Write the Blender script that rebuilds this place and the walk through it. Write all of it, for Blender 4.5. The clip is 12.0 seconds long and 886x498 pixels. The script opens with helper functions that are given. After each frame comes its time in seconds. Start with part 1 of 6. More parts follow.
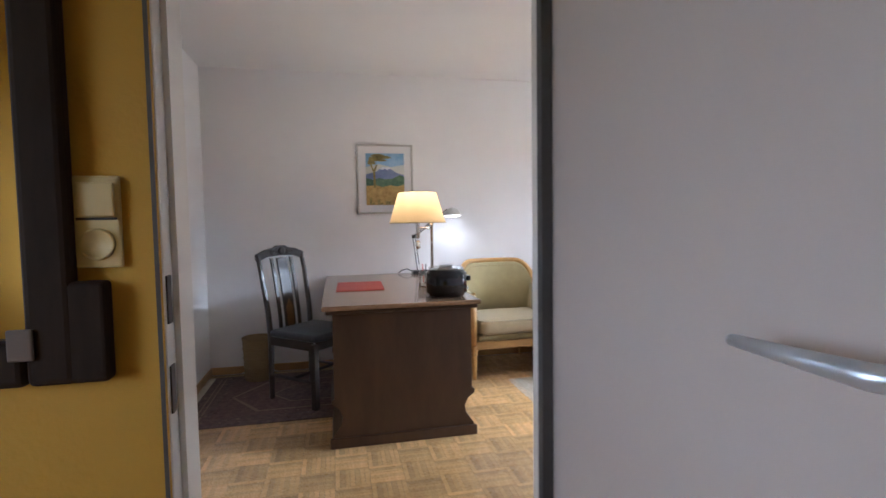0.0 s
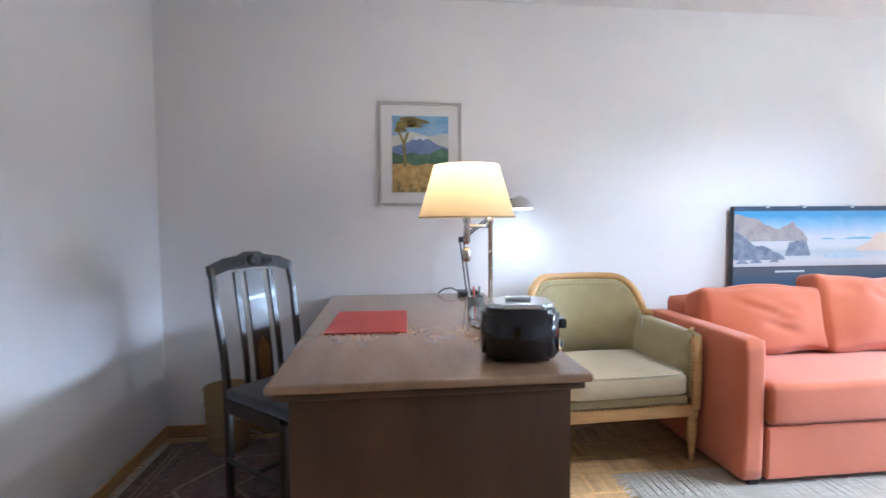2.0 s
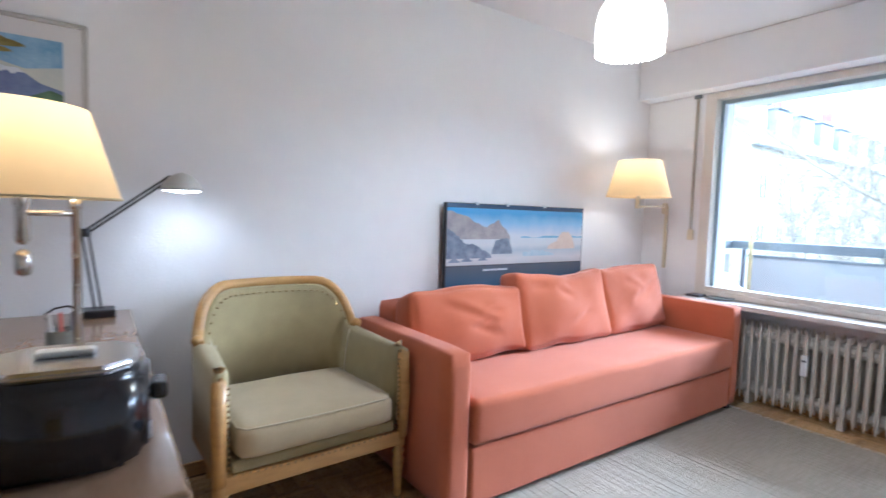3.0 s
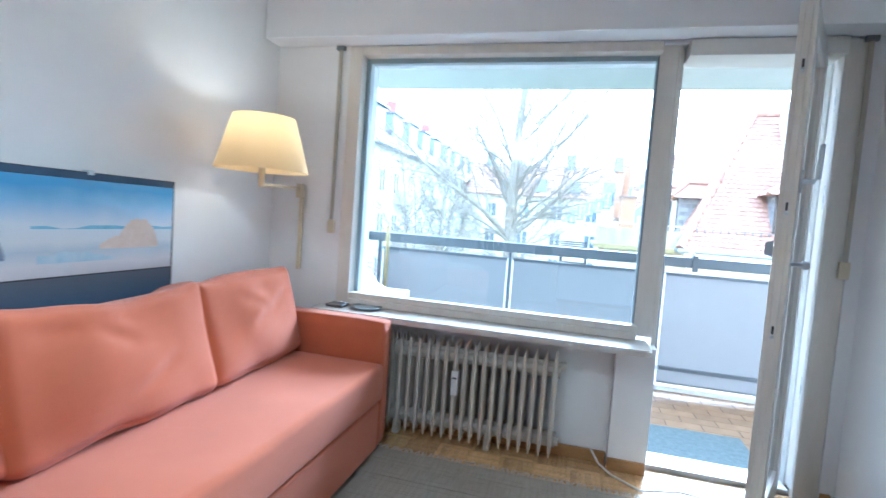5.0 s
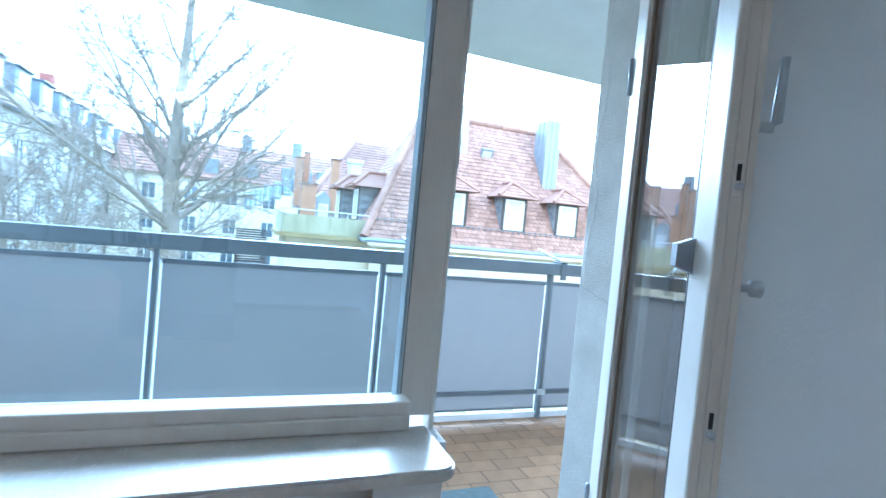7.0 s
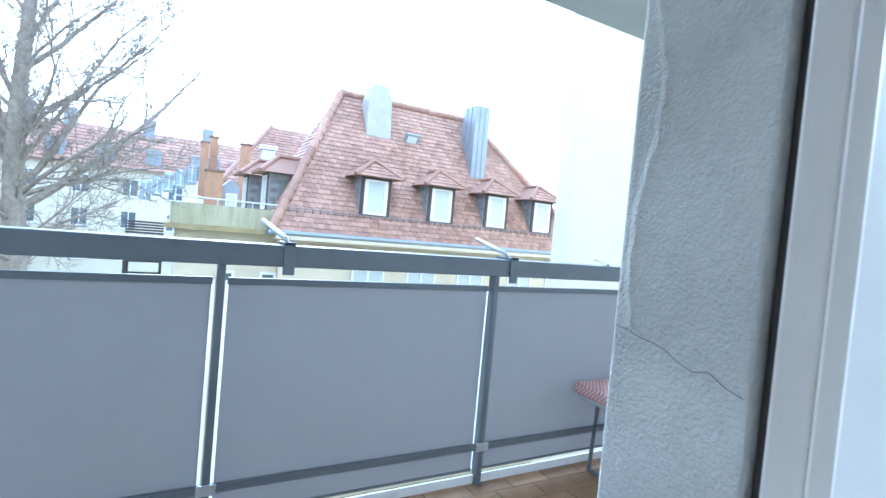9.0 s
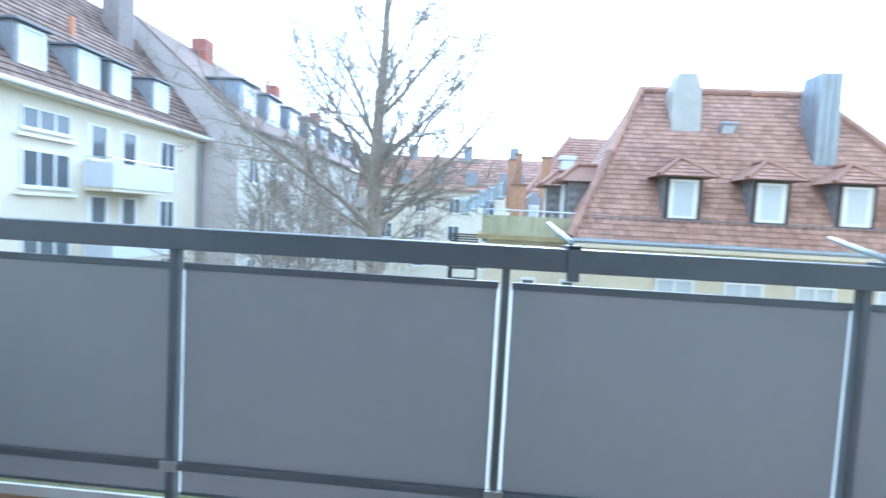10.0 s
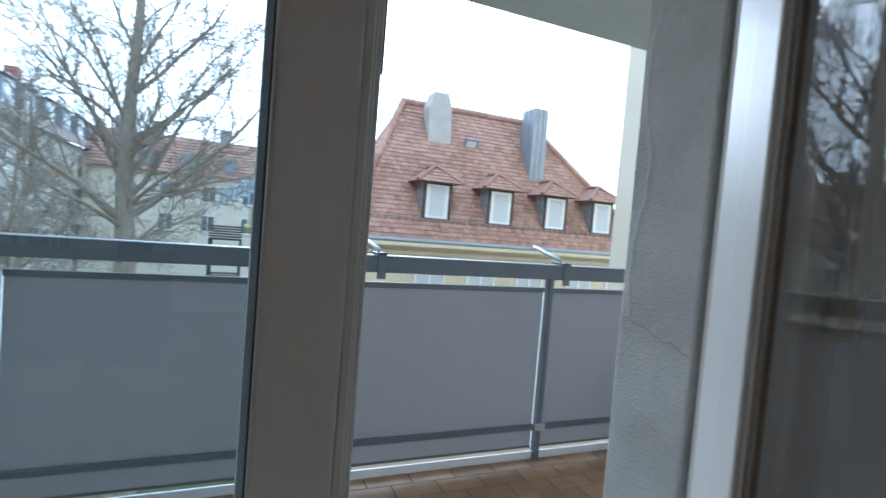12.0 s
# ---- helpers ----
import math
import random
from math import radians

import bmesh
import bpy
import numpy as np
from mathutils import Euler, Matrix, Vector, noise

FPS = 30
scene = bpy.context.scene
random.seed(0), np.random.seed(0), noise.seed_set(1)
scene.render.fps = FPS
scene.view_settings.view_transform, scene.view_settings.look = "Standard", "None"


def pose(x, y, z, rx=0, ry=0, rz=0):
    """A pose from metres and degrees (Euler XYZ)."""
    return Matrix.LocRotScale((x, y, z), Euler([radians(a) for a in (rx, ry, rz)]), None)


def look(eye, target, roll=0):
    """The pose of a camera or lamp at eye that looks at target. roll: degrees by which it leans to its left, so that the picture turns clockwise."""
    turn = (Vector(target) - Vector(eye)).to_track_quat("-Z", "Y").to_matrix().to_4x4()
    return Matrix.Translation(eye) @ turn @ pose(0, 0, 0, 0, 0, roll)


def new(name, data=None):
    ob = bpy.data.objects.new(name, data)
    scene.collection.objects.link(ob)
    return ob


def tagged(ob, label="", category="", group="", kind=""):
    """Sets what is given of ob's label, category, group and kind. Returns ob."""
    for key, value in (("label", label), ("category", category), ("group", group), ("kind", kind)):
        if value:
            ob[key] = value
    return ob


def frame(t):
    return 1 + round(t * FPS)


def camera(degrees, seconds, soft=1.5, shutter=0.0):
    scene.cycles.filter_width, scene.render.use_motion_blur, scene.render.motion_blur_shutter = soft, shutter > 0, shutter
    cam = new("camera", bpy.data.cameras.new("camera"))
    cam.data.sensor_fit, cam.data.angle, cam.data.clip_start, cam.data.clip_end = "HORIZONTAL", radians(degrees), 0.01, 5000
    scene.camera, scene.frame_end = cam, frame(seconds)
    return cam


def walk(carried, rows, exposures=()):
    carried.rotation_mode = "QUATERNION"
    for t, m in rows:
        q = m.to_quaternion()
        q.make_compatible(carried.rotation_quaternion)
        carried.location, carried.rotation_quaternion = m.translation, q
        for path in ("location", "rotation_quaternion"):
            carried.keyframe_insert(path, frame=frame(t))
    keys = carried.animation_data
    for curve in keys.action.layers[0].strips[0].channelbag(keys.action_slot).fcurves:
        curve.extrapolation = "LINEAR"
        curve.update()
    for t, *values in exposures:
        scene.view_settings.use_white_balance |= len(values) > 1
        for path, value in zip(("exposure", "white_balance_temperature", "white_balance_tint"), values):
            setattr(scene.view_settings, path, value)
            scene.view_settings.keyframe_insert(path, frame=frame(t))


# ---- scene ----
cam = camera(83.3, 12.0, soft=1.5, shutter=0.25)
PATH = [
    (0, (0.3, 0.317, 1.193), (0.722, 2.269, 1.08), -0.9),
    (0.5, (0.303, 0.603, 1.143), (0.506, 2.591, 1.042), -1.2),
    (0.7, (0.337, 0.751, 1.125), (0.482, 2.743, 1.028), -1.2),
    (1, (0.317, 0.984, 1.15), (0.46, 2.977, 1.05), -0.9),
    (1.5, (0.391, 1.343, 1.13), (0.537, 3.335, 1.035), -0.8),
    (2, (0.533, 1.669, 1.166), (0.752, 3.654, 1.057), -0.4),
    (2.5, (0.746, 1.89, 1.186), (1.411, 3.771, 1.038), 0.8),
    (3, (0.966, 2.15, 1.17), (2.11, 3.785, 1.035), 1.7),
    (4.8, (1.834, 2.718, 1.162), (3.721, 3.368, 1.037), 4.3),
    (5, (1.972, 2.757, 1.174), (3.901, 3.27, 1.051), 4.2),
    (5.5, (2.309, 2.828, 1.148), (4.301, 2.984, 1.049), 4.9),
    (5.8, (2.519, 2.901, 1.125), (4.516, 2.803, 1.064), 5.0),
    (6, (2.657, 2.908, 1.155), (4.644, 2.7, 1.072), 5.4),
    (6.5, (3.042, 2.897, 1.145), (4.982, 2.415, 1.071), 5.5),
    (7, (3.372, 2.84, 1.15), (5.238, 2.122, 1.084), 5.4),
    (7.2, (3.527, 2.814, 1.164), (5.346, 1.985, 1.092), 5.1),
    (8.8, (4.415, 2.276, 1.099), (6.143, 1.269, 1.039), 5.3),
    (9, (4.452, 2.236, 1.105), (6.194, 1.256, 1.041), 5.2),
    (9.5, (4.59, 2.145, 1.082), (6.485, 1.512, 0.996), 4.5),
    (10, (4.631, 2.138, 1.083), (6.622, 2.286, 0.966), 3.0),
    (10.5, (4.59, 2.156, 1.112), (6.517, 2.675, 0.985), 2.3),
    (11, (4.463, 2.215, 1.151), (6.405, 2.672, 1.021), 2.7),
    (11.5, (4.284, 2.293, 1.162), (6.27, 2.078, 1.052), 4.1),
    (12, (4.079, 2.471, 1.158), (5.923, 1.701, 1.075), 4.7),
]
walk(cam, [(t, look(e, g, r)) for t, e, g, r in PATH],
     exposures=[(0, 3.95, 5150, 12), (0.6, 4.2, 4950, 11), (1, 4.25, 4800, 10), (2, 4.25, 4750, 10), (3, 3.82, 4800, 10), (5, 3.5, 4500, 2), (6, 3.25, 4300, -1), (7, 2.8, 4250, -2), (9, 2.2, 4550, 2),
                (10, 1.82, 4650, 2), (10.5, 1.66, 4750, 3), (11, 1.5, 4850, 4), (12, 1.42, 4950, 4)])

# ---- world and light ----
world = bpy.data.worlds.new("overcast")
scene.world = world
world.use_nodes = True
wn, wl = world.node_tree.nodes, world.node_tree.links
sky = wn.new("ShaderNodeTexSky")
sky.sky_type = "NISHITA"
sky.sun_disc = False
sky.sun_elevation, sky.sun_rotation = radians(30), radians(98)
sky.dust_density, sky.air_density = 4.0, 1.0
grey = wn.new("ShaderNodeRGBToBW")
blend = wn.new("ShaderNodeMix")
blend.data_type = "RGBA"
blend.inputs["Factor"].default_value = 0.12
flat = wn.new("ShaderNodeMix")
flat.data_type = "RGBA"
flat.inputs["Factor"].default_value = 0.3
flat.inputs["A"].default_value = (7.5, 7.8, 8.1, 1)
wl.new(sky.outputs[0], grey.inputs[0])
wl.new(grey.outputs[0], blend.inputs["A"])
wl.new(sky.outputs[0], blend.inputs["B"])
wl.new(blend.outputs["Result"], flat.inputs["B"])
wl.new(flat.outputs["Result"], wn["Background"].inputs["Color"])
wn["Background"].inputs["Strength"].default_value = 0.13

sun_data = bpy.data.lights.new("sun", "SUN")
sun_data.energy, sun_data.angle, sun_data.color = 0.9, radians(30), (1, 0.97, 0.93)
sun = new("sun", sun_data)
sun.matrix_world = look((30, -4, 15), (0, 0, 1))


def lamp(name, place, power, size=0.04, color=(1.0, 0.80, 0.56)):
    data = bpy.data.lights.new(name, "POINT")
    data.energy, data.shadow_soft_size, data.color = power, size, color
    ob = new(name, data)
    ob.location = place
    return ob


# ---- materials ----
def mat(name, color, rough=0.6, metal=0.0, var=0.12, scale=6.0, bump=0.0, bump_scale=120.0, color2=None, rand=0.0,
        island=0.0, stretch=(1, 1, 1), spec=0.5, trans=0.0, sheen=0.0, emit=None, coat=0.0):
    """A surface with colour varied at two scales and a fine relief. var: how far the colour swings."""
    m = bpy.data.materials.new(name)
    m.use_nodes = True
    n, l = m.node_tree.nodes, m.node_tree.links
    p = n["Principled BSDF"]
    tc = n.new("ShaderNodeTexCoord")
    mp = n.new("ShaderNodeMapping")
    mp.inputs["Scale"].default_value = stretch
    l.new(tc.outputs["Object"], mp.inputs[0])
    big, fine = n.new("ShaderNodeTexNoise"), n.new("ShaderNodeTexNoise")
    for node, s in ((big, scale), (fine, scale * 9)):
        node.inputs["Scale"].default_value = s
        node.inputs["Detail"].default_value = 4
        l.new(mp.outputs[0], node.inputs[0])
    add = n.new("ShaderNodeMath")
    add.operation = "MULTIPLY_ADD"
    add.inputs[1].default_value = 0.4
    l.new(fine.outputs[0], add.inputs[0])
    l.new(big.outputs[0], add.inputs[2])
    ramp = n.new("ShaderNodeMapRange")
    ramp.inputs["From Min"].default_value, ramp.inputs["From Max"].default_value = 0.4, 1.0
    l.new(add.outputs[0], ramp.inputs[0])
    mix = n.new("ShaderNodeMix")
    mix.data_type = "RGBA"
    c2 = color2 or tuple(min(1, c * (1 + var)) for c in color)
    c1 = color if color2 else tuple(c * (1 - var) for c in color)
    mix.inputs["A"].default_value, mix.inputs["B"].default_value = (*c1, 1), (*c2, 1)
    l.new(ramp.outputs[0], mix.inputs["Factor"])
    out = mix.outputs["Result"]
    for amount, node, socket in ((rand, "ShaderNodeObjectInfo", "Random"), (island, "ShaderNodeNewGeometry", "Random Per Island")):
        if amount:
            info = n.new(node)
            hsv = n.new("ShaderNodeHueSaturation")
            val = n.new("ShaderNodeMapRange")
            val.inputs["To Min"].default_value, val.inputs["To Max"].default_value = 1 - amount, 1 + amount
            l.new(info.outputs[socket], val.inputs[0])
            l.new(val.outputs[0], hsv.inputs["Value"])
            l.new(out, hsv.inputs["Color"])
            out = hsv.outputs[0]
    l.new(out, p.inputs["Base Color"])
    p.inputs["Metallic"].default_value = metal
    p.inputs["Specular IOR Level"].default_value = spec
    p.inputs["Transmission Weight"].default_value = trans
    p.inputs["Sheen Weight"].default_value = sheen
    p.inputs["Coat Weight"].default_value = coat
    rr = n.new("ShaderNodeMapRange")
    rr.inputs["To Min"].default_value, rr.inputs["To Max"].default_value = max(0, rough - 0.08), min(1, rough + 0.08)
    l.new(fine.outputs[0], rr.inputs[0])
    l.new(rr.outputs[0], p.inputs["Roughness"])
    if bump:
        b, tex = n.new("ShaderNodeBump"), n.new("ShaderNodeTexNoise")
        tex.inputs["Scale"].default_value = bump_scale
        tex.inputs["Detail"].default_value = 5
        l.new(mp.outputs[0], tex.inputs[0])
        b.inputs["Strength"].default_value = bump
        b.inputs["Distance"].default_value = 0.01
        l.new(tex.outputs[0], b.inputs["Height"])
        l.new(b.outputs[0], p.inputs["Normal"])
    if emit:
        p.inputs["Emission Color"].default_value = (*emit[:3], 1)
        p.inputs["Emission Strength"].default_value = emit[3]
    return m


def glass_mat(name, color=(1, 1, 1), gloss=0.045):
    """A thin pane: clear, with a gloss that grows towards grazing views."""
    m = bpy.data.materials.new(name)
    m.use_nodes = True
    n, l = m.node_tree.nodes, m.node_tree.links
    n.remove(n["Principled BSDF"])
    clear, shine, mx = n.new("ShaderNodeBsdfTransparent"), n.new("ShaderNodeBsdfGlossy"), n.new("ShaderNodeMixShader")
    clear.inputs[0].default_value = (*color, 1)
    shine.inputs["Roughness"].default_value = 0.0
    edge, power, scale = n.new("ShaderNodeLayerWeight"), n.new("ShaderNodeMath"), n.new("ShaderNodeMath")
    edge.inputs["Blend"].default_value = 0.5
    power.operation, scale.operation = "POWER", "MULTIPLY_ADD"
    power.inputs[1].default_value = 5.0
    scale.inputs[1].default_value, scale.inputs[2].default_value = 1 - gloss, gloss
    l.new(edge.outputs["Facing"], power.inputs[0])
    l.new(power.outputs[0], scale.inputs[0])
    l.new(scale.outputs[0], mx.inputs[0])
    l.new(clear.outputs[0], mx.inputs[1])
    l.new(shine.outputs[0], mx.inputs[2])
    l.new(mx.outputs[0], n["Material Output"].inputs[0])
    return m


WALL = mat("wall_white", (0.82, 0.815, 0.825), 0.85, var=0.025, scale=1.5, bump=0.12, bump_scale=90)
CEIL = mat("ceiling_white", (0.80, 0.80, 0.80), 0.9, var=0.02, scale=1.0, bump=0.08, bump_scale=80)
YELLOW = mat("wall_yellow", (0.45, 0.25, 0.020), 0.8, var=0.08, scale=2.5, bump=0.15, bump_scale=80)
LACQUER = mat("white_lacquer", (0.72, 0.70, 0.66), 0.38, var=0.04, scale=5, bump=0.05, bump_scale=40)
# the white leaf's lacquer, greyed to carry the dim hall's shade
SHADEDDOOR = mat("shaded_door_lacquer", (0.50, 0.435, 0.385), 0.45, var=0.03, scale=3)
DARKSEAL = mat("dark_seal", (0.06, 0.055, 0.05), 0.6, var=0.2)
OAK = mat("oak_parquet", (0.50, 0.30, 0.118), 0.28, color2=(0.66, 0.44, 0.20), scale=5, rand=0.22, island=0.2, stretch=(6, 1, 6), bump=0.05, bump_scale=30, coat=0.3)
OAKGAP = mat("parquet_joint", (0.10, 0.05, 0.02), 0.8, var=0.2)
OAKTRIM = mat("oak_baseboard", (0.42, 0.24, 0.09), 0.4, var=0.2, scale=9, stretch=(1, 1, 6))
MARBLE = mat("sill_stone", (0.62, 0.58, 0.53), 0.25, var=0.12, scale=14)
BLACKMET = mat("blackened_steel", (0.02, 0.02, 0.022), 0.5, var=0.2)
GLASS = glass_mat("window_glass", (0.92, 0.965, 0.98))
DOORGLASS = glass_mat("door_glass", (0.98, 0.985, 0.985))
# white paint whose cream tone holds the warm lamplit shade
WARMSHADED = mat("warm_shaded_white_paint", (0.66, 0.61, 0.54), 0.5, color2=(0.76, 0.725, 0.67), scale=2.5, stretch=(6, 6, 1))
PLASTER = mat("rough_plaster", (0.62, 0.615, 0.58), 0.95, var=0.14, scale=7, bump=0.5, bump_scale=190)
CONCRETE = mat("painted_concrete", (0.60, 0.62, 0.62), 0.9, var=0.06, scale=3, bump=0.2, bump_scale=60)
PANELGREY = mat("grey_panel_cloth", (0.30, 0.288, 0.292), 0.7, var=0.09, scale=0.9, bump=0.05, bump_scale=300)
_n, _l = PANELGREY.node_tree.nodes, PANELGREY.node_tree.links
_tr, _mx = _n.new("ShaderNodeBsdfTranslucent"), _n.new("ShaderNodeMixShader")
_tr.inputs[0].default_value = (0.21, 0.204, 0.207, 1)
_mx.inputs[0].default_value = 0.22
_l.new(_n["Principled BSDF"].outputs[0], _mx.inputs[1])
_l.new(_tr.outputs[0], _mx.inputs[2])
_l.new(_mx.outputs[0], _n["Material Output"].inputs[0])
RAILGREY = mat("rail_paint", (0.155, 0.17, 0.19), 0.45, var=0.1, scale=5)
ALU = mat("aluminium", (0.62, 0.66, 0.70), 0.35, metal=0.7, var=0.08, scale=8)
TERRA = mat("terracotta_tile", (0.30, 0.175, 0.088), 0.5, color2=(0.42, 0.265, 0.145), scale=10, rand=0.16, bump=0.06, bump_scale=60)
GROUT = mat("grout", (0.17, 0.12, 0.09), 0.9, var=0.15)
CREAM = mat("cream_render", (0.69, 0.625, 0.50), 0.9, var=0.06, scale=0.8, bump=0.1, bump_scale=20)
PINKR = mat("pale_render", (0.50, 0.45, 0.42), 0.9, var=0.07, scale=0.6, bump=0.1, bump_scale=20)
GREYR = mat("grey_render", (0.52, 0.50, 0.45), 0.9, var=0.07, scale=0.6)
YELR = mat("yellow_render", (0.66, 0.585, 0.45), 0.9, var=0.12, scale=0.8, bump=0.1, bump_scale=25)
ROOFTILE = mat("roof_tile", (0.28, 0.16, 0.118), 0.8, color2=(0.40, 0.255, 0.20), scale=0.9, island=0.22, bump=0.1, bump_scale=30)
ROOFDARK = mat("weathered_tile", (0.13, 0.095, 0.08), 0.85, color2=(0.24, 0.16, 0.125), scale=0.9, island=0.3)
SLATE = mat("slate", (0.25, 0.26, 0.275), 0.6, var=0.2, scale=8, island=0.25)
PALESHEET = mat("pale_sheet", (0.60, 0.625, 0.68), 0.6, var=0.06, scale=2)
ZINC = mat("zinc_sheet", (0.30, 0.33, 0.37), 0.45, metal=0.4, var=0.12, scale=3)
WINFRAME = mat("window_white", (0.78, 0.78, 0.78), 0.4, var=0.03)
FARGLASS = mat("far_glass", (0.10, 0.12, 0.14), 0.06, var=0.25, scale=0.8, spec=0.9)
CURTAIN = mat("net_curtain", (0.55, 0.58, 0.62), 0.35, var=0.1, scale=4, stretch=(9, 9, 1))
# paler than bark is: the haze before the trees is mixed into it
HAZYBARK = mat("hazy_bark", (0.31, 0.27, 0.23), 0.95, var=0.3, scale=12, bump=0.5, bump_scale=40)
LAWN = mat("lawn", (0.07, 0.085, 0.03), 0.95, color2=(0.13, 0.13, 0.055), scale=0.4, bump=0.4, bump_scale=30)


# ---- mesh helpers ----
def box(bm, x0, y0, z0, x1, y1, z1):
    v = [bm.verts.new((x, y, z)) for x in (x0, x1) for y in (y0, y1) for z in (z0, z1)]
    for f in ((0, 1, 3, 2), (4, 6, 7, 5), (0, 4, 5, 1), (2, 3, 7, 6), (0, 2, 6, 4), (1, 5, 7, 3)):
        bm.faces.new([v[i] for i in f])
    return v


def boxes(*rows, bevel=0.0, seg=2):
    bm = bmesh.new()
    for r in rows:
        box(bm, *r)
    bmesh.ops.recalc_face_normals(bm, faces=bm.faces)
    if bevel:
        bmesh.ops.bevel(bm, geom=bm.edges[:], offset=bevel, segments=seg, affect="EDGES", profile=0.5, clamp_overlap=True)
    return bm


def tube(bm, pts, radii, sides=8, closed=False):
    """A tube through points, with a radius at each."""
    pts = [Vector(p) for p in pts]
    if not hasattr(radii, "__len__"):
        radii = [radii] * len(pts)
    rings = []
    up = Vector((0, 0, 1))
    for i, p in enumerate(pts):
        a, b = pts[max(0, i - 1)], pts[min(len(pts) - 1, i + 1)]
        if closed:
            a, b = pts[i - 1], pts[(i + 1) % len(pts)]
        d = (b - a).normalized()
        if abs(d.z) < 0.95:
            s = d.cross(up).normalized()
        else:
            s = d.cross(Vector((0, 1, 0))).normalized()
        w = s.cross(d).normalized()
        rings.append([bm.verts.new(p + radii[i] * (math.cos(k * math.tau / sides) * s + math.sin(k * math.tau / sides) * w)) for k in range(sides)])
    n = len(rings)
    for i in range(n if closed else n - 1):
        r0, r1 = rings[i], rings[(i + 1) % n]
        for k in range(sides):
            bm.faces.new((r0[k], r0[(k + 1) % sides], r1[(k + 1) % sides], r1[k]))
    if not closed and sides > 2:
        bm.faces.new(rings[0][::-1])
        bm.faces.new(rings[-1])
    return bm


def lathe(bm, profile, sides=24, at=(0, 0, 0)):
    """A turned shape from (radius, height) pairs."""
    rings = []
    for r, z in profile:
        rings.append([bm.verts.new((at[0] + r * math.cos(k * math.tau / sides), at[1] + r * math.sin(k * math.tau / sides), at[2] + z)) for k in range(sides)])
    for r0, r1 in zip(rings, rings[1:]):
        for k in range(sides):
            bm.faces.new((r0[k], r0[(k + 1) % sides], r1[(k + 1) % sides], r1[k]))
    for ring, (r, z) in ((rings[0], profile[0]), (rings[-1], profile[-1])):
        if r > 1e-4:
            bm.faces.new(ring)
    bmesh.ops.recalc_face_normals(bm, faces=bm.faces)
    return bm


def prism(bm, outline, lo, hi, axis="y"):
    """An outline of (a, b) pairs pushed along an axis from lo to hi."""
    put = {"x": lambda a, b, c: (c, a, b), "y": lambda a, b, c: (a, c, b), "z": lambda a, b, c: (a, b, c)}[axis]
    r0 = [bm.verts.new(put(a, b, lo)) for a, b in outline]
    r1 = [bm.verts.new(put(a, b, hi)) for a, b in outline]
    n = len(outline)
    for k in range(n):
        bm.faces.new((r0[k], r0[(k + 1) % n], r1[(k + 1) % n], r1[k]))
    bm.faces.new(r0[::-1])
    bm.faces.new(r1)
    bmesh.ops.recalc_face_normals(bm, faces=bm.faces)
    return bm


def mesh_of(name, bm, material, smooth=False):
    me = bpy.data.meshes.new(name)
    bm.to_mesh(me)
    bm.free()
    me.materials.append(material)
    if smooth:
        for f in me.polygons:
            f.use_smooth = True
    return me


def solid(name, bm, material, label="", category="", group="", kind="", smooth=False):
    ob = new(name, mesh_of(name, bm, material, smooth))
    return tagged(ob, label, category, group, kind)


def part(name, bm, material, parent, label="", smooth=False):
    ob = new(name, mesh_of(name, bm, material, smooth))
    ob.parent = parent
    if label:
        ob["label"] = label
    return ob


def thing(name, label, category, at=(0, 0, 0), turn=0.0, group="", kind=""):
    ob = new(name)
    ob.empty_display_size = 0.1
    ob.matrix_world = pose(*at, 0, 0, turn)
    return tagged(ob, label, category, group, kind)


def structure(name, bm, material, label="", category="wall"):
    return solid(name, bm, material, label, category, "", "structure")


# ---- room shell ----
XW, XE, YS, YN, ZC = -0.69, 4.55, 1.42, 4.5, 2.40
structure("wall_north", boxes((XW - 0.2, YN, -0.1, 4.95, YN + 0.25, ZC + 0.1)), WALL, "plain white plastered wall behind the desk")
structure("wall_west", boxes((XW - 0.2, 1.18, -0.1, XW, YN, ZC + 0.1)), WALL, "plain white plastered side wall")
structure("wall_south", boxes((XW, 1.256, -0.1, -0.0605, YS, ZC + 0.1), (0.8155, 1.256, -0.1, 1.5, YS, ZC + 0.1), (-0.0605, 1.256, 2.0905, 0.8155, YS, ZC + 0.1),
                              (1.5, 1.256, -0.1, 4.75, 1.54, ZC + 0.1)), WALL, "white plastered wall with the hall doorway")
structure("wall_east", boxes((4.55, 4.05, -0.1, 4.95, YN, ZC + 0.1), (4.58, 2.34, -0.1, 4.90, 4.05, 0.62), (4.52, 2.34, -0.1, 4.575, 2.52, 0.62),
                             (4.55, 1.5405, -0.1, 4.7525, 1.5995, ZC + 0.1), (4.58, 1.64, 2.08, 4.95, 4.05, ZC + 0.1)), WALL, "white window wall with radiator niche")
structure("ceiling", boxes((XW - 0.2, 1.19, ZC, 4.55, YN, ZC + 0.2)), CEIL, "plain white ceiling", "ceiling")
structure("shutter_box", boxes((4.40, 1.545, 2.085, 4.549, 4.495, 2.398), bevel=0.004), WALL, "white roller shutter box above the window", "trim")
structure("floor", boxes((XW - 0.2, 1.3, -0.12, 4.72, YN, -0.006)), OAKGAP, "oak mosaic parquet floor", "floor")
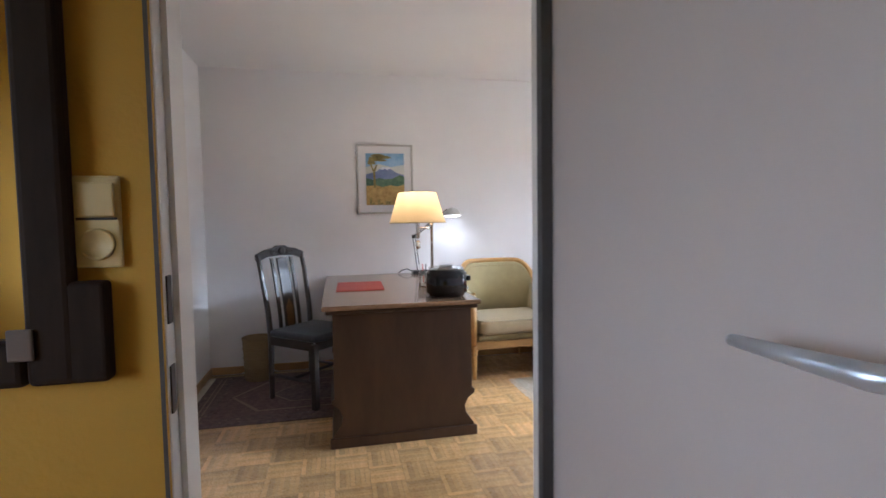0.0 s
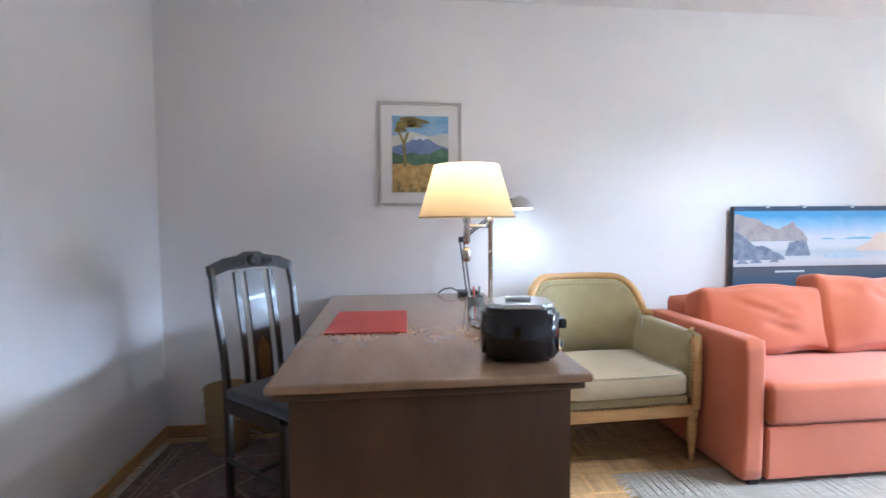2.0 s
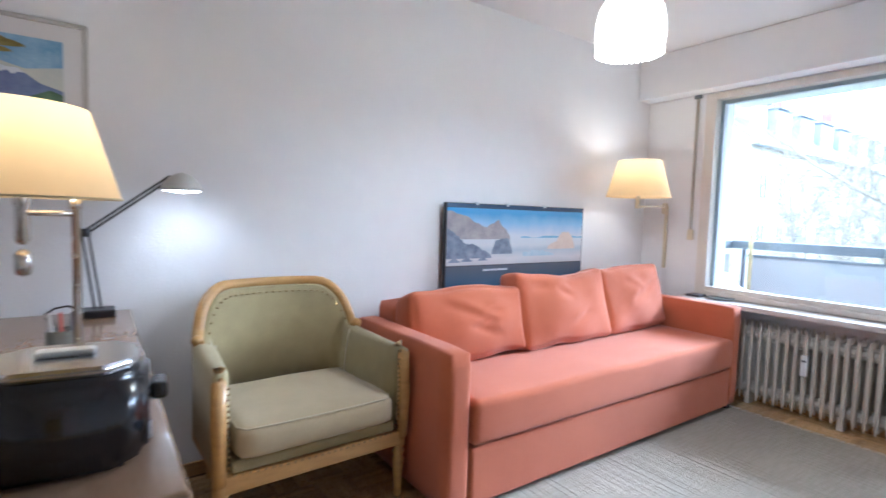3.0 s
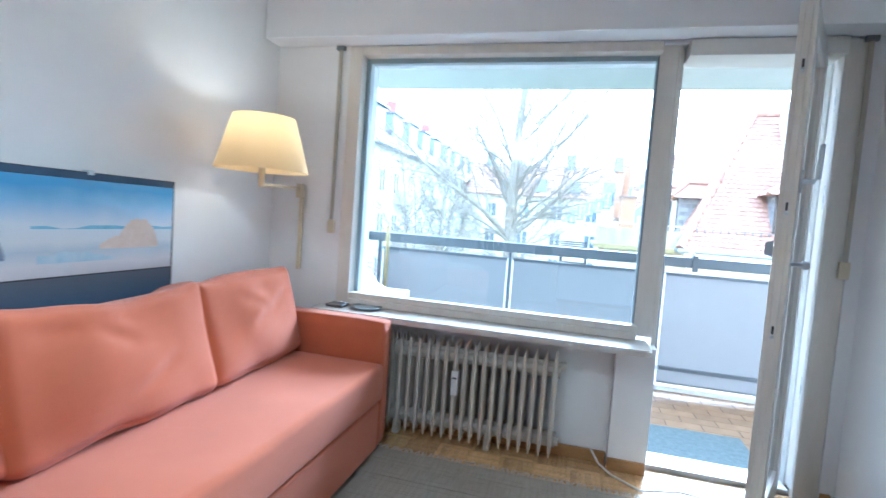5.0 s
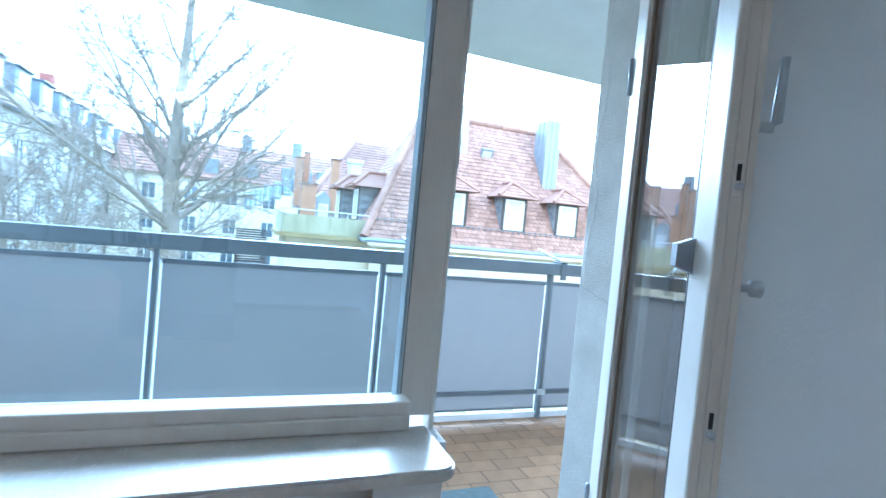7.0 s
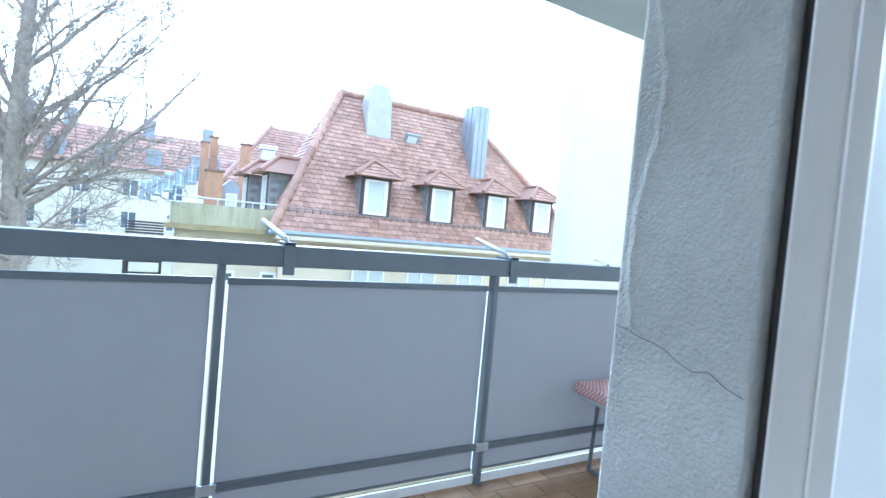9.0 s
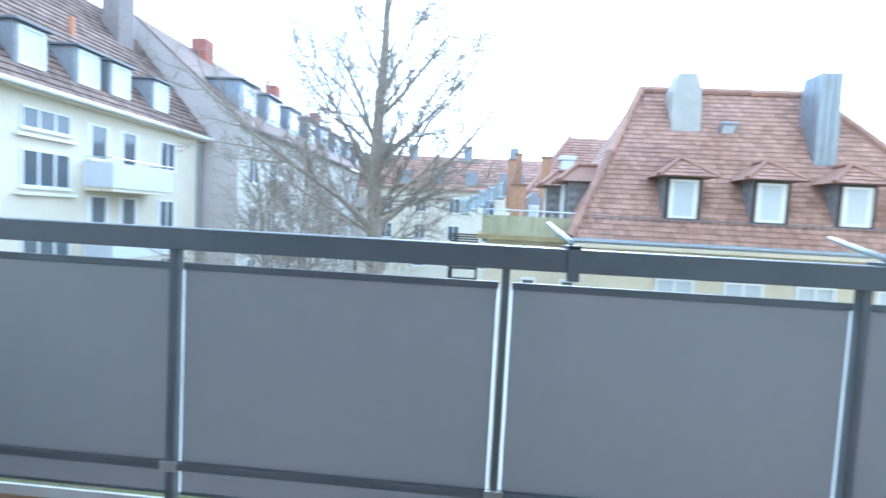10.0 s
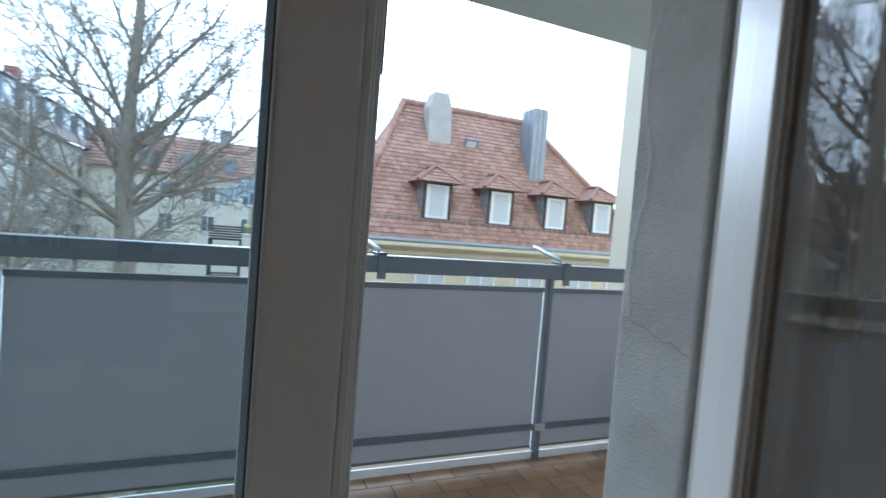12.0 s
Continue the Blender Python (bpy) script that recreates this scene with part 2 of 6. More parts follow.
for nm, b in (("baseboard", (XW, YN - 0.016, 0, 4.40, YN - 0.001, 0.06)), ("baseboard", (XW + 0.001, 1.43, 0, XW + 0.016, YN - 0.017, 0.06)),
              ("baseboard", (4.562, 2.525, 0, 4.578, 4.04, 0.06)), ("baseboard", (4.504, 2.345, 0, 4.519, 2.52, 0.06)),
              ("baseboard", (1.52, 1.541, 0, 4.53, 1.556, 0.06)), ("baseboard", (4.534, 1.558, 0, 4.549, 1.60, 0.06))):
    structure(nm, boxes(b, bevel=0.003), OAKTRIM, "varnished oak baseboard along the wall", "baseboard")

# ---- hall behind the camera ----
structure("hall_wall_north", boxes((-1.6, 1.24, -0.1, 0.007, 1.255, 2.5), (0.8155, 1.24, -0.1, 1.5, 1.255, 2.5), (0.008, 1.24, 2.035, 0.757, 1.255, 2.5)), YELLOW, "yellow painted hall wall beside the doorway")
structure("hall_wall_south", boxes((-1.6, -1.1, -0.1, 1.5, -0.9, 2.5)), YELLOW, "plain yellow painted hall wall")
# the opening is added out of view, only to let daylight into the hall
structure("hall_wall_west", boxes((-1.8, -1.1, -0.1, -1.6, -0.55, 2.5), (-1.8, 0.4, -0.1, -1.6, 1.255, 2.5), (-1.8, -0.55, 1.95, -1.6, 0.4, 2.5), (-1.8, -0.55, -0.1, -1.6, 0.4, 0.95)), YELLOW, "yellow painted hall wall with an added, unseen opening for daylight")
structure("hall_wall_east", boxes((1.5, -1.1, -0.1, 1.7, 1.239, 2.5)), YELLOW, "plain yellow painted hall wall")
structure("hall_ceiling", boxes((-1.8, -1.1, 2.4, 1.7, 1.239, 2.5)), CEIL, "white hall ceiling", "ceiling")
structure("hall_floor", boxes((-1.8, -1.1, -0.12, 1.7, 1.299, -0.001)), OAKTRIM, "varnished wooden hall floor", "floor")

# ---- hall door ----
d1 = thing("door_1", "open white hall door with dark seal and chrome lever handle", "door", kind="structure")
part("frame", boxes((-0.06, 1.256, 0, 0.009, 1.43, 2.09), (0.757, 1.2405, 0, 0.815, 1.43, 2.09), (0.0095, 1.256, 2.035, 0.7565, 1.43, 2.09), bevel=0.004), LACQUER, d1)
part("stop", boxes((0.0095, 1.30, 0, 0.02, 1.32, 2.034), (0.728, 1.30, 0, 0.7565, 1.32, 2.034)), LACQUER, d1)
part("seal", boxes((0.002, 1.236, 0, 0.0085, 1.2395, 2.034)), DARKSEAL, d1, "dark rubber door seal")
part("seal", boxes((0.691, 1.218, 0, 0.713, 1.2398, 2.034), (0.713, 1.230, 0, 0.79, 1.2398, 2.034)), DARKSEAL, d1, "dark rubber door seal")
for z in (0.86, 1.02):
    part("strike_plate", boxes((0.0096, 1.262, z, 0.0125, 1.284, z + 0.085)), DARKSEAL, d1, "dark metal strike plate")
part("leaf", boxes((0.715, 0.44, 0.01, 0.755, 1.2295, 2.03), bevel=0.003), SHADEDDOOR, d1)
bm = bmesh.new()
tube(bm, [(0.715, 0.565, 1.083), (0.66, 0.565, 1.083), (0.65, 0.58, 1.083), (0.65, 0.63, 1.082), (0.65, 0.70, 1.081)], [0.010, 0.010, 0.010, 0.008, 0.0055], 10)
lathe_rose = lathe(bmesh.new(), [(0.026, 0), (0.026, 0.006), (0.012, 0.010)], 20)
part("handle", bm, ALU, d1, "chrome lever handle", True)
rose = part("rose", lathe_rose, ALU, d1, "", True)
rose.matrix_local = pose(0.715, 0.565, 1.083, 0, -90, 0)

# ---- window and balcony door ----
win = thing("window_1", "large single-pane window in white wooden frame", "window", kind="structure")
part("frame", boxes((4.54, 3.975, 0.66, 4.66, 4.05, 2.08), (4.5992, 2.36, 0.66, 4.66, 2.447, 2.08), (4.60, 2.4472, 2.035, 4.66, 3.975, 2.08), (4.54, 2.436, 2.035, 4.5998, 3.975, 2.08),
                    (4.60, 2.4472, 0.62, 4.66, 3.975, 0.695), (4.54, 2.4365, 0.66, 4.5998, 3.975, 0.72), (4.525, 2.44, 0.653, 4.5395, 3.97, 0.69), bevel=0.004), WARMSHADED, win)
part("rebate", boxes((4.612, 3.95, 0.696, 4.655, 3.974, 2.034), (4.612, 2.4475, 0.696, 4.655, 2.456, 2.034), (4.612, 2.457, 2.01, 4.655, 3.949, 2.034),
                     (4.640, 2.457, 0.6955, 4.655, 3.949, 0.702)), mat("grey_rebate", (0.42, 0.44, 0.46), 0.6, var=0.15), win, "grey outer rebate")
pane = part("pane", boxes((4.6005, 2.4474, 0.6955, 4.606, 3.973, 2.033)), GLASS, win, "clear glass pane")
pane.visible_shadow = False
sill_bm = prism(bmesh.new(), [(4.56, 4.09), (4.32, 4.09)] + [(4.365 - 0.045 * math.sin(k * math.pi / 12), 2.43 - 0.045 * math.cos(k * math.pi / 12)) for k in range(6, -1, -1)] + [(4.56, 2.385)], 0.622, 0.652, "z")
bmesh.ops.bevel(sill_bm, geom=[e for e in sill_bm.edges if abs(e.verts[0].co.z - e.verts[1].co.z) < 0.001], offset=0.006, segments=2, affect="EDGES", clamp_overlap=True)
structure("window_sill", sill_bm, MARBLE, "polished stone window sill over the radiator", "window sill")
structure("sill_outside", boxes((4.662, 2.36, 0.54, 4.93, 4.05, 0.58), bevel=0.004), ZINC, "zinc outer window sill", "window sill")
d2 = thing("door_2", "open white balcony door with glass panes and worn frame", "door", kind="structure")
part("mullion", boxes((4.6055, 2.3475, 0.0, 4.661, 2.3595, 2.08), (4.545, 2.3475, 0.0, 4.605, 2.3595, 0.62), bevel=0.003), WARMSHADED, d2)
part("bead", boxes((4.626, 2.339, 0.0, 4.661, 2.3472, 2.08), bevel=0.003), WARMSHADED, d2, "moulded step on the mullion")
part("bead", boxes((4.648, 2.3278, 0.0, 4.663, 2.3387, 2.08), bevel=0.003), LACQUER, d2, "moulded step on the mullion")
part("glazing_strip", boxes((4.5955, 2.4475, 0.722, 4.599, 2.4498, 2.03)), DARKSEAL, win, "dark glazing gasket")
part("latch_plate", boxes((4.6505, 2.3255, 1.33, 4.661, 2.3275, 1.42)), ZINC, d2, "worn latch plate")
part("jamb", boxes((4.555, 1.60, 0.0, 4.60, 1.70, 2.08), (4.6005, 1.60, 0.0, 4.645, 1.682, 2.08), (4.6455, 1.60, 0.0, 4.69, 1.674, 2.08), (4.6905, 1.60, 0.0, 4.733, 1.668, 2.08), bevel=0.005), WARMSHADED, d2, "white rebated door jamb with worn paint")
part("jamb_seal", boxes((4.7335, 1.60, 0.0, 4.7525, 1.641, 2.08)), DARKSEAL, d2, "dark seal between frame and plaster")
for z in (0.45, 1.34, 1.78):
    part("bolt_plate", boxes((4.612, 1.6825, z, 4.634, 1.687, z + 0.11), (4.617, 1.6872, z + 0.03, 4.629, 1.691, z + 0.07), bevel=0.002), ZINC, d2, "worn metal bolt plate")
part("head", boxes((4.52, 1.701, 2.005, 4.72, 2.327, 2.08), bevel=0.004), LACQUER, d2)
part("threshold", boxes((4.60, 1.701, -0.02, 4.76, 2.327, 0.022), bevel=0.004), ALU, d2, "aluminium threshold")
leaf = part("leaf", boxes((0, -0.028, 0.03, 0.125, 0.028, 2.03), (0.06, -0.036, 0.04, 0.122, -0.0285, 2.02), (0.555, -0.028, 0.03, 0.645, 0.028, 2.03), (0.1255, -0.028, 1.935, 0.5545, 0.028, 2.03),
                          (0.1255, -0.028, 0.03, 0.5545, 0.028, 0.15), bevel=0.004), LACQUER, d2, "white door leaf standing open into the room")
leaf.matrix_local = pose(4.61, 1.770, 0, 0, 0, 155.2)
for y in (-0.012, 0.010):
    leaf_pane = part("pane", boxes((0.1256, y - 0.002, 0.151, 0.5544, y + 0.002, 1.934)), DOORGLASS, leaf, "clear pane of the double glazing")
    leaf_pane.visible_shadow = False
part("bead", boxes((0.1257, -0.024, 0.151, 0.140, -0.0145, 1.934)), mat("brown_bead", (0.16, 0.12, 0.085), 0.6, var=0.2, scale=20), leaf, "brown glazing bead")
part("bead", boxes((0.5405, -0.024, 0.151, 0.5543, -0.0145, 1.934)), DARKSEAL, leaf, "dark glazing bead")
for y0, y1 in ((-0.027, -0.012), (-0.010, 0.011), (0.013, 0.027)):
    part("edge_strip", boxes((0.6452, y0, 0.035, 0.6475, y1, 2.025), bevel=0.001), WARMSHADED, leaf, "worn cream strip along the leaf's edge")
for z in (0.845, 1.295, 1.80):
    st_ = part("lock_plate", boxes((0.6476, -0.009, z - 0.032, 0.6495, 0.009, z + 0.032), bevel=0.0006), LACQUER, leaf, "small locking plate")
    part("lock_slot", boxes((0.6496, -0.004, z - 0.004, 0.6503, 0.004, z + 0.026)), BLACKMET, st_)
    part("lock_stud", tube(bmesh.new(), [(0.6496, 0.0, z - 0.014), (0.662, 0.0, z - 0.014)], 0.006, 10), ALU, st_, "steel stud", True)
part("catch", prism(bmesh.new(), [(-0.028, 1.115), (-0.062, 1.128), (-0.062, 1.172), (-0.028, 1.185)], 0.545, 0.572, "x"), ZINC, leaf, "grey metal catch")
for z in (0.30, 1.62):
    part("hinge", tube(bmesh.new(), [(0.004, -0.032, z), (0.004, -0.032, z + 0.11)], 0.008, 10), ZINC, leaf, "steel hinge barrel", True)
bm = bmesh.new()
tube(bm, [(0.605, 0.028, 1.40), (0.605, 0.07, 1.40), (0.605, 0.078, 1.41), (0.605, 0.08, 1.47), (0.605, 0.082, 1.53)], [0.010, 0.010, 0.010, 0.009, 0.008], 10)
box(bm, 0.590, 0.0285, 1.36, 0.620, 0.034, 1.44)
part("handle", bm, ALU, leaf, "upright chrome lever handle", True)
bm = lathe(bmesh.new(), [(0.008, 0), (0.008, 0.03), (0.016, 0.034), (0.016, 0.05), (0.006, 0.056)], 14)
knob = part("knob", bm, ALU, leaf, "small chrome knob", True)
knob.matrix_local = pose(0.612, 0.0285, 1.10, -90, 0, 0)

# ---- balcony ----
structure("balcony_slab", boxes((4.75, -2.5, -0.35, 6.50, 4.75, -0.152)), CONCRETE, "concrete balcony slab", "balcony floor")
structure("balcony_ceiling", boxes((4.951, -2.5, 2.40, 6.62, 4.75, 2.6)), CONCRETE, "white painted underside of the balcony above", "ceiling")
structure("pillar", boxes((4.753, -2.5, -0.15, 4.95, 1.665, 2.40), bevel=0.006), PLASTER, "rough grey plastered wall end with peeling paint")
crack = bmesh.new()
_r = random.Random(3)
tube(crack, [(4.945 - 0.185 * k / 9, 1.6655, 1.00 - 0.045 * k / 9 + _r.uniform(-0.006, 0.006)) for k in range(10)], 0.0005, 5)
structure("plaster_crack", crack, DARKSEAL, "thin crack in the grey plaster", "crack")
peel = bmesh.new()
prev = None
for k in range(60):
    z = 1.0 + k * 0.0233
    c = 4.915 + 0.014 * math.sin(k * 0.35) + _r.uniform(-0.004, 0.004)
    ring3 = [peel.verts.new((c - 0.010, 1.6648, z)), peel.verts.new((c, 1.6675, z)), peel.verts.new((c + 0.012, 1.6648, z))]
    if prev:
        peel.faces.new((prev[0], prev[1], ring3[1], ring3[0]))
        peel.faces.new((prev[1], prev[2], ring3[2], ring3[1]))
    prev = ring3
structure("peeling_paint", peel, PLASTER, "raised ridge of old peeling white paint", "paint")
structure("facade", boxes((4.60, 4.76, -6.5, 4.95, 9, 9), (4.60, -9, -6.5, 4.95, 4.75, -0.36), (4.60, -9, -0.36, 4.75, 1.2, 9), (4.60, 1.2, 2.61, 4.95, 4.75, 9)), CREAM, "cream outer wall of the apartment house", "facade")

# ---- railing ----
WHITESTRIP = mat("white_strip", (0.82, 0.83, 0.84), 0.5, var=0.06, scale=9)
# translucent white that imitates daylight in the gaps beside the posts
GAPWHITE = mat("gap_daylight_white", (0.8, 0.8, 0.8), 0.8, var=0.1, scale=5)
_n, _l = GAPWHITE.node_tree.nodes, GAPWHITE.node_tree.links
_tr, _mx = _n.new("ShaderNodeBsdfTranslucent"), _n.new("ShaderNodeMixShader")
_tr.inputs[0].default_value = (0.8, 0.82, 0.84, 1)
_mx.inputs[0].default_value = 0.55
_l.new(_n["Principled BSDF"].outputs[0], _mx.inputs[1])
_l.new(_tr.outputs[0], _mx.inputs[2])
_l.new(_mx.outputs[0], _n["Material Output"].inputs[0])


def cloth(a, b, z0, z1, nx=16, nz=8):
    """A stretched cloth between two plan points, very slightly wavy."""
    bm = bmesh.new()
    a, b = Vector(a), Vector(b)
    side = Vector((b.y - a.y, a.x - b.x)).normalized()
    grid = []
    for i in range(nx + 1):
        for k in range(nz + 1):
            u, w = i / nx, k / nz
            p = a.lerp(b, u) + side * (0.004 * math.sin(9 * u + 3 * w) * math.sin(math.pi * u) * math.sin(math.pi * w))
            grid.append(bm.verts.new((p.x, p.y, z0 + (z1 - z0) * w)))
    for i in range(nx):
        for k in range(nz):
            q = i * (nz + 1) + k
            bm.faces.new((grid[q], grid[q + nz + 1], grid[q + nz + 2], grid[q + 1]))
    return bm


POSTS = [-1.75, -0.49, 0.775, 2.036, 3.322, 4.59]
rail = thing("balcony_railing", "dark grey metal railing with grey privacy panels", "railing", (6.5, 0, -0.15))
part("handrail", boxes((-0.05, -2.5, 1.065, 0.05, 4.77, 1.15), bevel=0.005), RAILGREY, rail)
part("side_handrail", boxes((-1.54, 4.69, 1.065, -0.051, 4.77, 1.15), bevel=0.005), RAILGREY, rail)
part("lower_rail", boxes((-0.032, -2.5, 0.185, -0.008, 4.73, 0.215), bevel=0.003), RAILGREY, rail)
part("side_lower_rail", boxes((-1.54, 4.698, 0.185, -0.033, 4.722, 0.215), bevel=0.003), RAILGREY, rail)
for y in POSTS:
    part("post", boxes((-0.03, y - 0.014, -0.1, 0.022, y + 0.014, 1.064), bevel=0.003), RAILGREY, rail)
    part("bracket", boxes((-0.038, y - 0.035, 0.18, -0.03, y + 0.035, 0.222), bevel=0.002), ALU, rail, "light metal bracket")
for y0, y1 in zip([-2.5] + POSTS, POSTS + [None]):
    if y1:
        p = part("panel", cloth((0.008, y0 + 0.030), (0.008, y1 - 0.030), 0.07, 1.005), PANELGREY, rail, "taut grey privacy cloth")
        part("lower_hem", boxes((0.004, y0 + 0.030, 0.066, 0.012, y1 - 0.030, 0.078)), RAILGREY, p)
        part("hem", boxes((0.0, y0 + 0.026, 0.985, 0.016, y1 - 0.026, 1.012), bevel=0.002), RAILGREY, p, "dark upper hem")
        # added strips: the bright gap between panel and post, done in white
        part("edge_strip", cloth((0.014, y1 - 0.032), (0.014, y1 - 0.019), 0.07, 1.0, 1, 1), GAPWHITE, p, "white strip standing in for daylight in the gap")
        part("edge_strip", cloth((0.014, y0 + 0.019), (0.014, y0 + 0.032), 0.07, 1.0, 1, 1), GAPWHITE, p, "white strip standing in for daylight in the gap")
for x in (-0.40, -1.45):
    part("post", boxes((x - 0.022, 4.696, -0.1, x + 0.022, 4.742, 1.064), bevel=0.003), RAILGREY, rail)
for x0, x1 in ((-1.40, -0.45), (-0.35, -0.03)):
    part("panel", cloth((x0, 4.718), (x1, 4.718), 0.07, 1.005), PANELGREY, rail, "taut grey privacy cloth")
def clamp(y):
    c = thing("rail_clamp", "grey clamp with a folding arm on the handrail", "clamp", (6.5, y, 0.85), group="clamps on the handrail")
    part("jaw", boxes((-0.062, -0.022, 0.035, -0.0515, 0.022, 0.165), (-0.062, -0.022, 0.1505, 0.07, 0.022, 0.162), bevel=0.002), RAILGREY, c)
    bm = tube(bmesh.new(), [(0.0, 0, 0.165), (0.015, 0.01, 0.18), (0.10, 0.035, 0.205), (0.21, 0.065, 0.24)], [0.009, 0.011, 0.012, 0.009], 8)
    part("arm", bm, ALU, c, "pale folding arm", True)
for y in (1.80, 0.70):
    clamp(y)
structure("slab_edge", boxes((6.501, -2.5, -0.16, 6.512, 4.75, -0.105), bevel=0.002), WHITESTRIP, "white metal drip edge along the balcony slab", "trim")

# ---- things on the balcony ----
GREEN = mat("artificial_turf", (0.015, 0.13, 0.075), 0.95, var=0.25, scale=30, bump=0.8, bump_scale=300)
solid("turf_mat", boxes((5.15, 3.72, -0.149, 6.22, 4.52, -0.135), bevel=0.004), GREEN, "green artificial turf mat on the tiles", "mat")
TEAL = mat("faded_mat", (0.20, 0.24, 0.25), 0.95, var=0.2, scale=30, bump=0.8, bump_scale=300)
solid("door_mat", boxes((5.02, 1.60, -0.149, 5.62, 2.45, -0.135), bevel=0.004), TEAL, "pale blue-green mat outside the balcony door", "mat")
um = thing("umbrella_stand", "rusty brown parasol base with a wooden pole", "umbrella stand", (6.24, 4.42, -0.149))
part("base", lathe(bmesh.new(), [(0.235, 0), (0.25, 0.02), (0.245, 0.09), (0.20, 0.115), (0.04, 0.125)], 28), mat("rusty_base", (0.10, 0.055, 0.035), 0.85, var=0.3, scale=12, bump=0.3), um, "", True)
part("sleeve", lathe(bmesh.new(), [(0.024, 0.12), (0.024, 0.50), (0.020, 0.505)], 16), RAILGREY, um, "", True)
part("pole", lathe(bmesh.new(), [(0.019, 0.5), (0.019, 1.21), (0.012, 1.22)], 14), mat("weathered_pole", (0.46, 0.36, 0.18), 0.7, var=0.25, scale=10, stretch=(6, 6, 1)), um, "weathered wooden pole", True)
PLASTIC = mat("white_plastic", (0.80, 0.81, 0.82), 0.4, var=0.03)
gc = thing("garden_chair", "white plastic garden chair with slatted back", "garden chair", (5.40, 4.24, -0.149), 4)
for x in (-0.24, 0.24):
    for y in (-0.22, 0.24):
        part("leg", boxes((x - 0.025, y - 0.025, 0, x + 0.025, y + 0.025, 0.68 if y < 0 else 0.40), bevel=0.008), PLASTIC, gc)
    part("armrest", boxes((x - 0.035, -0.27, 0.68, x + 0.035, 0.26, 0.74), bevel=0.012), PLASTIC, gc)
    part("arm_sweep", prism(bmesh.new(), [(-0.10, 0.735), (0.26, 0.735), (0.34, 0.89), (0.07, 0.875), (-0.01, 0.77)], x - 0.02, x + 0.02, "x"), PLASTIC, gc)
part("seat", boxes((-0.23, -0.23, 0.39, 0.23, 0.25, 0.42), bevel=0.012), PLASTIC, gc)
for k in range(6):
    x = -0.20 + 0.08 * k
    part("back_slat", prism(bmesh.new(), [(0.25, 0.41), (0.275, 0.41), (0.40, 0.86), (0.375, 0.87)], x - 0.03, x + 0.03, "x"), PLASTIC, gc)
part("back_rail", boxes((-0.25, 0.375, 0.86, 0.25, 0.41, 0.90), bevel=0.012), PLASTIC, gc)
CHECK = bpy.data.materials.new("red_check")
CHECK.use_nodes = True
_n, _l = CHECK.node_tree.nodes, CHECK.node_tree.links
_c = _n.new("ShaderNodeTexChecker")
_t = _n.new("ShaderNodeTexCoord")
_l.new(_t.outputs["Object"], _c.inputs[0])
_c.inputs["Scale"].default_value = 80
_c.inputs["Color1"].default_value, _c.inputs["Color2"].default_value = (0.58, 0.20, 0.17, 1), (0.72, 0.64, 0.62, 1)
_l.new(_c.outputs[0], _n["Principled BSDF"].inputs["Base Color"])
_n["Principled BSDF"].inputs["Roughness"].default_value = 0.9
lo = thing("sun_lounger", "metal sun lounger with a red checked cushion", "lounger", (6.20, -0.76, -0.149))
part("cushion", boxes((-0.24, -0.95, 0.44, 0.24, 0.98, 0.51), bevel=0.025, seg=3), CHECK, lo, "red and white checked cushion")
part("frame", tube(bmesh.new(), [(-0.22, -0.94, 0.42), (0.22, -0.94, 0.42), (0.22, 0.92, 0.42), (-0.22, 0.92, 0.42)], 0.015, 8, True), ALU, lo)
for y in (-0.8, 0.8):
    part("leg", tube(bmesh.new(), [(-0.21, y, 0.42), (-0.19, y + 0.05, 0.014), (0.19, y + 0.05, 0.014), (0.21, y, 0.42)], 0.014, 8), RAILGREY, lo)

# ---- desk ----
DARKWOOD = mat("dark_oak", (0.044, 0.021, 0.0105), 0.40, color2=(0.074, 0.038, 0.019), scale=2.2, stretch=(5, 5, 1), spec=0.45)
TOPWOOD = mat("desk_top_veneer", (0.225, 0.138, 0.078), 0.22, color2=(0.30, 0.19, 0.115), scale=2.5, stretch=(5, 1, 1), coat=0.3)
desk = thing("desk", "dark wooden antique desk with curved plinth feet", "desk", (0.648, 3.70, 0))
part("tabletop", boxes((-0.43, -0.772, 0.733, 0.43, 0.785, 0.758), bevel=0.009, seg=3), TOPWOOD, desk, "reddish brown veneered top")
part("top_moulding", boxes((-0.412, -0.758, 0.712, 0.412, 0.775, 0.7325), bevel=0.006), DARKWOOD, desk)
side = [(0.375, 0.711), (0.375, 0.262), (0.392, 0.252), (0.388, 0.232), (0.352, 0.205), (0.334, 0.165), (0.34, 0.125), (0.362, 0.092), (0.385, 0.062), (0.392, 0.0)]
ring = side + [(-x, z) for x, z in side[::-1]]
part("pedestal", prism(bmesh.new(), ring, -0.742, -0.30, "y"), DARKWOOD, desk)
part("pedestal", prism(bmesh.new(), ring, 0.32, 0.765, "y"), DARKWOOD, desk)
part("apron", boxes((-0.36, -0.299, 0.60, -0.33, 0.319, 0.711)), DARKWOOD, desk)
part("modesty_panel", boxes((0.30, -0.299, 0.15, 0.32, 0.319, 0.711)), DARKWOOD, desk)
for y in (-0.765,):
    part("plinth", boxes((-0.40, y + 0.004, 0, 0.40, y + 0.022, 0.055), bevel=0.005), DARKWOOD, desk)
RED = mat("red_leatherette", (0.36, 0.045, 0.035), 0.5, var=0.12, scale=10, bump=0.15, bump_scale=250)
